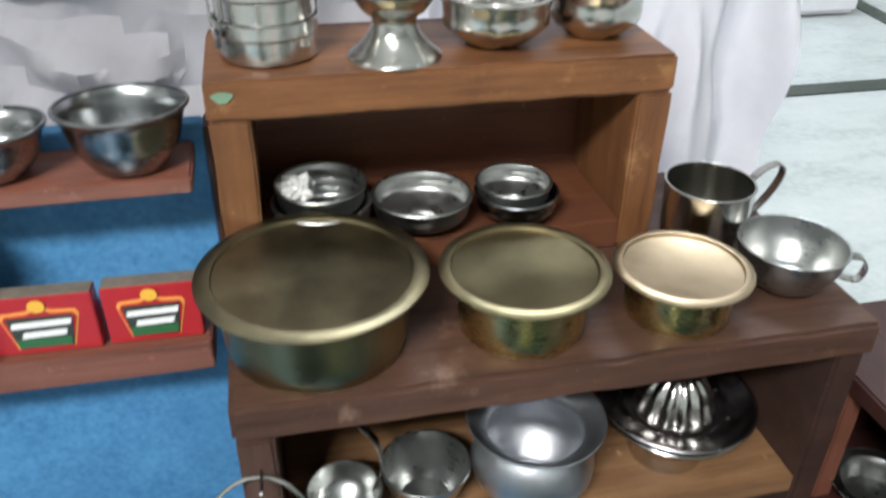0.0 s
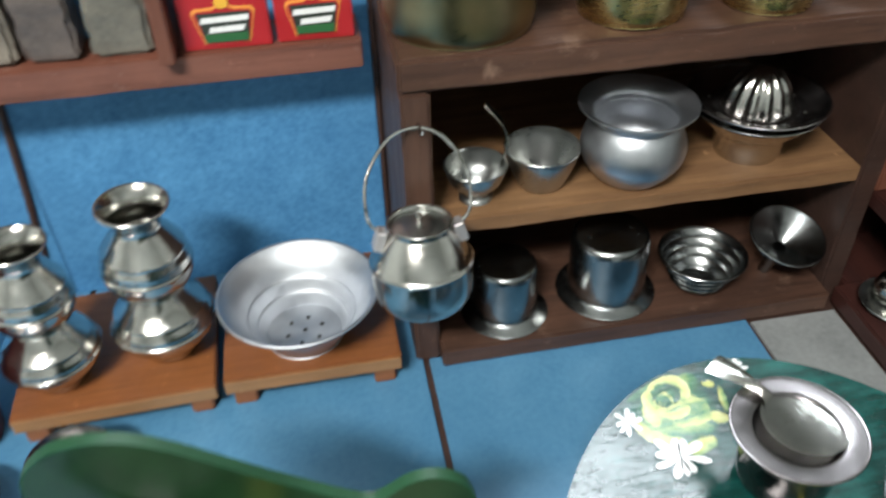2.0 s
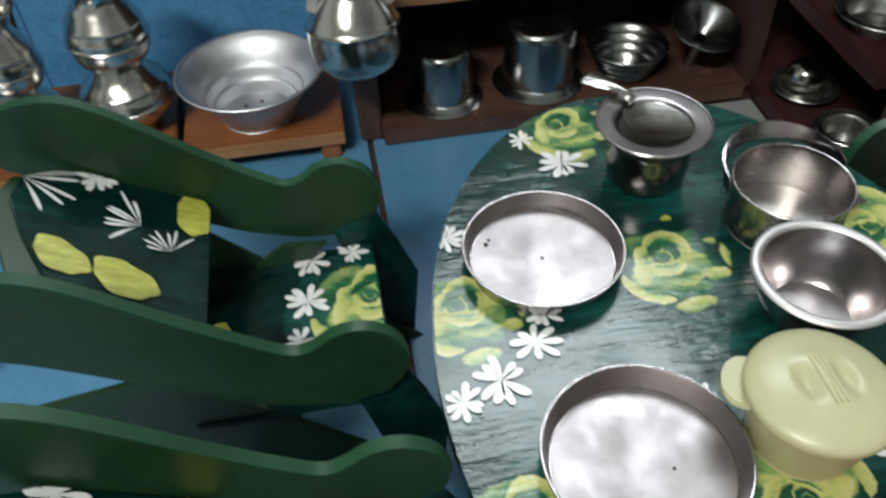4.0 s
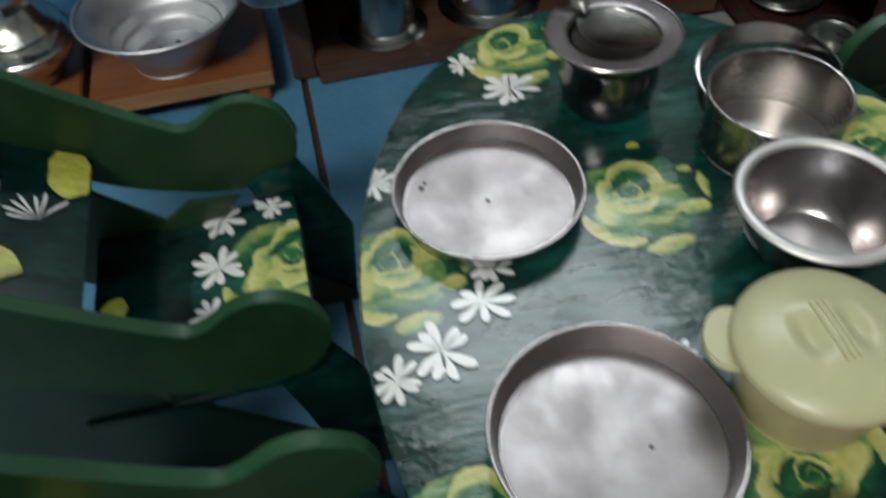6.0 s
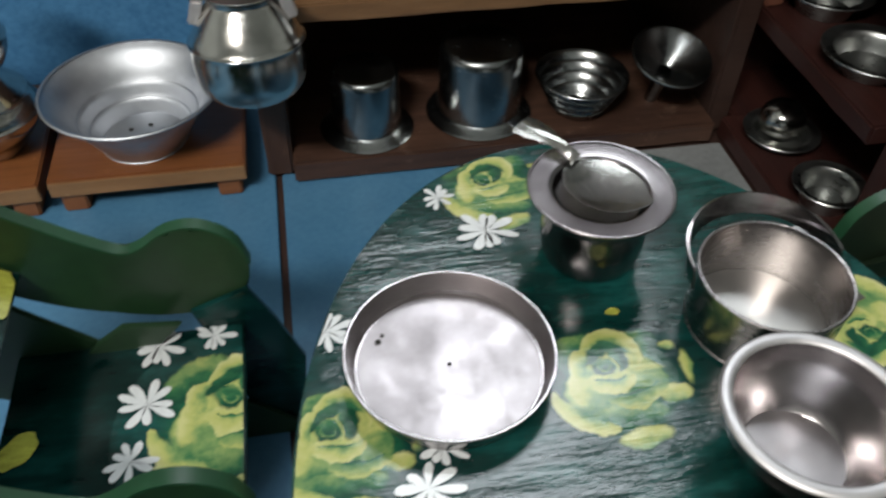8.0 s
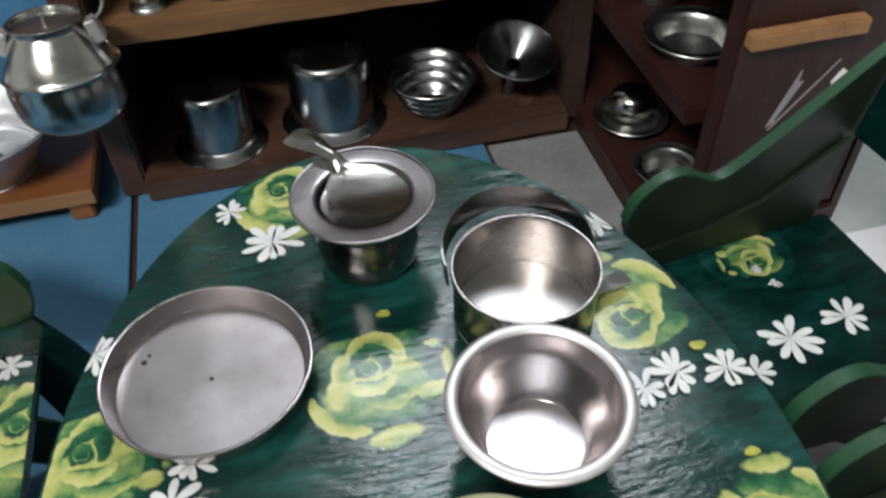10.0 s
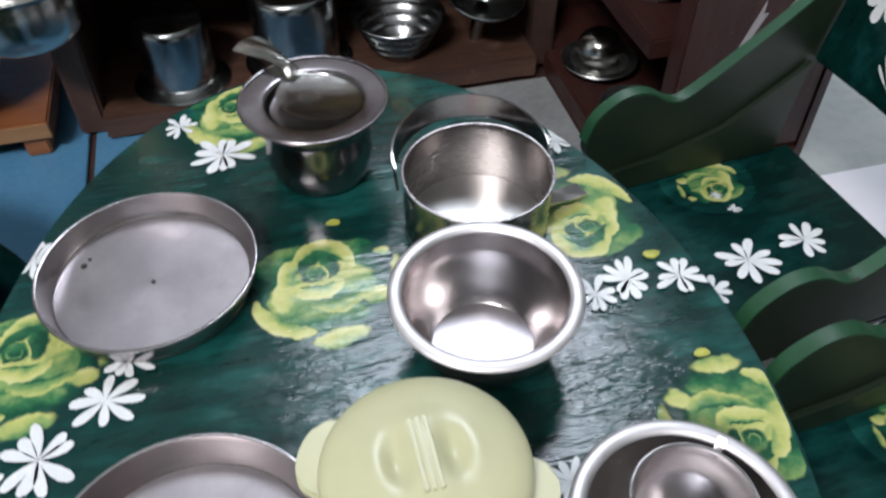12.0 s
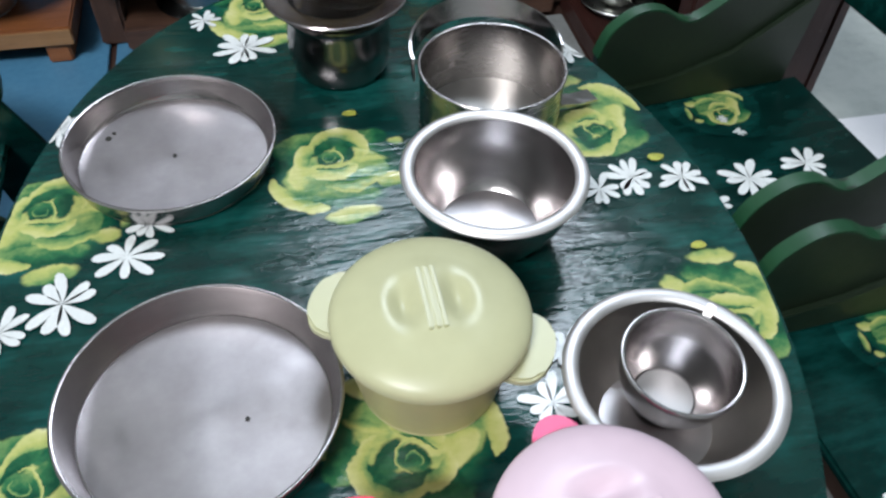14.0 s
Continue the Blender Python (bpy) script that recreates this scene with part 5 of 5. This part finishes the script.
# ---- the can that hangs before the shelf's post ----
def hanging_can():
    c = thing("milk_can", "round-bellied steel can hanging by its wire bail from a nail", "milk can", m=pose(-0.0055, -0.0200, 0.0980, -6, 0, 0) @ Matrix.Diagonal((1.04, 1.04, 1.0, 1)))
    part("can", vessel([(0, 0), (0.018, 0), (0.0255, 0.003), (0.0300, 0.011), (0.0312, 0.023), (0.0308, 0.0330), (0.0322, 0.0345), (0.0306, 0.0362), (0.0278, 0.0420), (0.0238, 0.0490), (0.0202, 0.0545), (0.0184, 0.0575), (0.0195, 0.0605)], 0.0008, 0.0008, n=4, seg=72), STEEL, c)
    part("lid", moved(lathe(curve_pts([(0.0172, 0.0), (0.0168, 0.0012), (0.010, 0.0030), (0, 0.0038)], 4)), pose(0, 0, 0.0570)), STEEL_SOFT, c)
    part("knob", moved(lathe([(0.0012, 0.0), (0.0012, 0.003), (0.0022, 0.0042), (0.0018, 0.0058), (0, 0.0062)], 16), pose(0, 0, 0.0605)), STEEL, c)
    for sx in (-1, 1):
        # The lamp's glint on the ears is put into a lighter steel.
        part("ear", moved(box(-0.0032, 0.0032, -0.0052, 0.0052, -0.0085, 0.0050, 0.0009), pose(sx * 0.0238, -0.001, 0.0545, 0, sx * -16, 0)), STEEL_RIM_BRIGHT, c, "folded metal ear in lighter steel")
    arc = curve_pts([(-0.0235, 0, 0.0565), (-0.0300, 0.002, 0.0660), (-0.0280, 0.010, 0.089), (-0.0140, 0.019, 0.1075), (0.0030, 0.023, 0.1130), (0.0190, 0.019, 0.1075), (0.0310, 0.010, 0.089), (0.0315, 0.002, 0.0660), (0.0235, 0, 0.0565)], 6)
    part("bail", tube(arc, 0.0011, 8), STEEL, c, "bent steel wire")


hanging_can()
solo("nail", tube([(0.0010, 0.022, 0.2075), (0.0010, 0.0035, 0.2090), (0.0010, 0.0, 0.2125)], 0.0010, 8), STEEL_DARK, "bent steel nail in the shelf's post", "nail")


# ---- on the stools and the blue floor ----
def colander():
    c = thing("colander", "wide pale aluminium basin with a perforated bottom", "basin", m=pose(-0.0895, 0.040, 0.0286))
    r = 0.0575
    body = part("basin", vessel([(0, 0), (r * 0.47, 0), (r * 0.51, 0.0015), (r * 0.575, 0.010), (r * 0.61, 0.0112), (r * 0.68, 0.0195), (r * 0.71, 0.0205), (r * 0.80, 0.0290), (r * 0.91, 0.0365), (r, 0.0405)], 0.001, 0.0014, n=4, seg=80), ALU_PALE, c)
    spots = [(0, 0)] + [(0.0135 * math.cos(a), 0.0135 * math.sin(a)) for a in np.linspace(0.3, 5.54, 6)]
    for dx, dy in spots:
        part("hole", moved(lathe([(0, 0.0003), (0.0017, 0.0003), (0.0017, 0)], 10), pose(dx, dy, 0.0011)), DIRT, body)


colander()


def stacked_urn(x, y, z, s, turn, label, tall=1.0):
    u = thing("stacked_urn", label, "urn", "stacked steel urns on the stool", pose(x, y, z, 0, 0, turn))
    low = [(0, 0), (0.017, 0), (0.020, 0.002), (0.022, 0.006), (0.0285, 0.012), (0.0335, 0.018), (0.0352, 0.0225), (0.0357, 0.0236), (0.0344, 0.0248), (0.0335, 0.028), (0.0300, 0.0325), (0.0306, 0.0336), (0.0275, 0.036), (0.0225, 0.0405), (0.0185, 0.046)]
    high = [(0, 0), (0.0165, 0), (0.0205, 0.002), (0.0255, 0.007), (0.0285, 0.013), (0.0292, 0.0185), (0.0299, 0.0196), (0.0288, 0.0208), (0.0283, 0.0245), (0.0260, 0.0295), (0.0268, 0.0306), (0.0245, 0.0335), (0.0205, 0.0385),
            (0.0172, 0.0425), (0.0158, 0.0455), (0.0162, 0.049), (0.0190, 0.054), (0.0222, 0.0575)]
    low, high = ([(a * s, b * s * tall) for a, b in q] for q in (low, high))
    part("lower_pot", vessel(low, 0.0009, 0.0009, n=3, seg=64), STEEL, u)
    part("upper_pot", moved(vessel(high, 0.0009, 0.0010, n=3, seg=64), pose(0, 0, 0.0468 * s * tall, 2, 3, 0)), STEEL, u)


stacked_urn(-0.1875, 0.047, 0.0282, 1.04, 0, "two round steel water pots stacked on the stool", 1.19)
stacked_urn(-0.2630, 0.031, 0.0278, 0.95, 40, "two stacked steel water pots near the blue wall", 1.20)


def lid_pile():
    p = thing("lid_pile", "pile of ridged steel lids on the blue floor", "lid", m=pose(-0.2480, -0.052, 0.0005))
    for k in range(4):
        r = 0.034 * (1.02 - 0.055 * k)
        part("lid", moved(lathe([(0, 0.0), (r * 0.92, 0.0), (r, 0.0015), (r * 1.02, 0.0035), (r * 0.95, 0.0072), (r * 0.6, 0.0082), (0, 0.0084)], 56), pose(0.001 * k, 0.0007 * k, 0.0085 * k)), STEEL_DULL, p)


lid_pile()
solo("red_tub", vessel([(0, 0), (0.030, 0), (0.036, 0.004), (0.040, 0.05), (0.044, 0.088)], 0.0018, 0.002, n=4), DARK_RED, "dark red plastic tub on the blue floor", "tub", m=pose(-0.345, 0.010, 0.0005))
solo("steel_bowl", vessel([(0, 0), (0.017, 0), (0.022, 0.002), (0.030, 0.015), (0.033, 0.026)], 0.0009, 0.001, n=5), STEEL_DULL, "dull steel bowl standing on the blue floor", "bowl", m=pose(-0.303, -0.170, 0.0005))
solo("steel_bowl", vessel([(0, 0), (0.017, 0), (0.022, 0.002), (0.026, 0.012), (0.028, 0.020)], 0.0009, 0.001, n=5), STEEL_DULL, "small steel bowl before the red tub", "bowl", m=pose(-0.318, -0.062, 0.0005))


# ---- on the rack at right angles ----
def rack_dish(name, x, y, z, r, h, label, tilt=0.0):
    solo(name, vessel([(0, 0), (r * 0.56, 0), (r * 0.64, 0.001), (r * 0.73, h * 0.7), (r * 0.78, h * 0.92), (r * 0.82, h * 0.97), (r, h)], 0.0008, 0.0008, n=4), STEEL_SOFT, label, "dish", "dishes on the rack", pose(x, y, z, tilt, 0, 0))


rack_dish("steel_dish", 0.3820, 0.016, 0.1023, 0.0300, 0.014, "oval-looking steel dish on the rack's middle board")
rack_dish("steel_dish", 0.3720, -0.058, 0.1023, 0.0318, 0.012, "wide-rimmed steel dish on the rack's middle board")
rack_dish("steel_dish", 0.3600, -0.018, 0.0172, 0.0270, 0.009, "flat steel dish under a small round cup")
solo("round_cup", lathe(curve_pts([(0.011, 0.0), (0.0150, 0.005), (0.0165, 0.012), (0.0140, 0.020), (0.0075, 0.0245), (0, 0.0255)], 5)), STEEL, "small upturned round steel cup in a dish", "cup", m=pose(0.3630, -0.010, 0.0190))
rack_dish("steel_dish", 0.3580, -0.086, 0.0172, 0.0240, 0.015, "dark steel dish on the rack's bottom board")
bowl("steel_bowl", pose(0.3800, 0.000, 0.2063), 0.024, 0.018, 0.012, STEEL, "small steel bowl on the rack's top board", bead=0.001)


def knife(y, z, turn, label):
    k = thing("steel_skewer", label, "skewer", "skewers leaning on the rack", pose(0.392, y, z + 0.018, 0, -52, turn))
    part("blade", box(-0.028, 0.028, -0.0022, 0.0022, -0.0004, 0.0004, 0.0003), STEEL, k)
    part("grip", box(0.028, 0.038, -0.0022, 0.0022, -0.0008, 0.0008, 0.0005), CARD_WHITE, k)


knife(-0.148, 0.085, 8, "thin flat steel skewer with a white grip")
knife(-0.158, 0.082, -4, "thin flat steel skewer leaning on the rack")
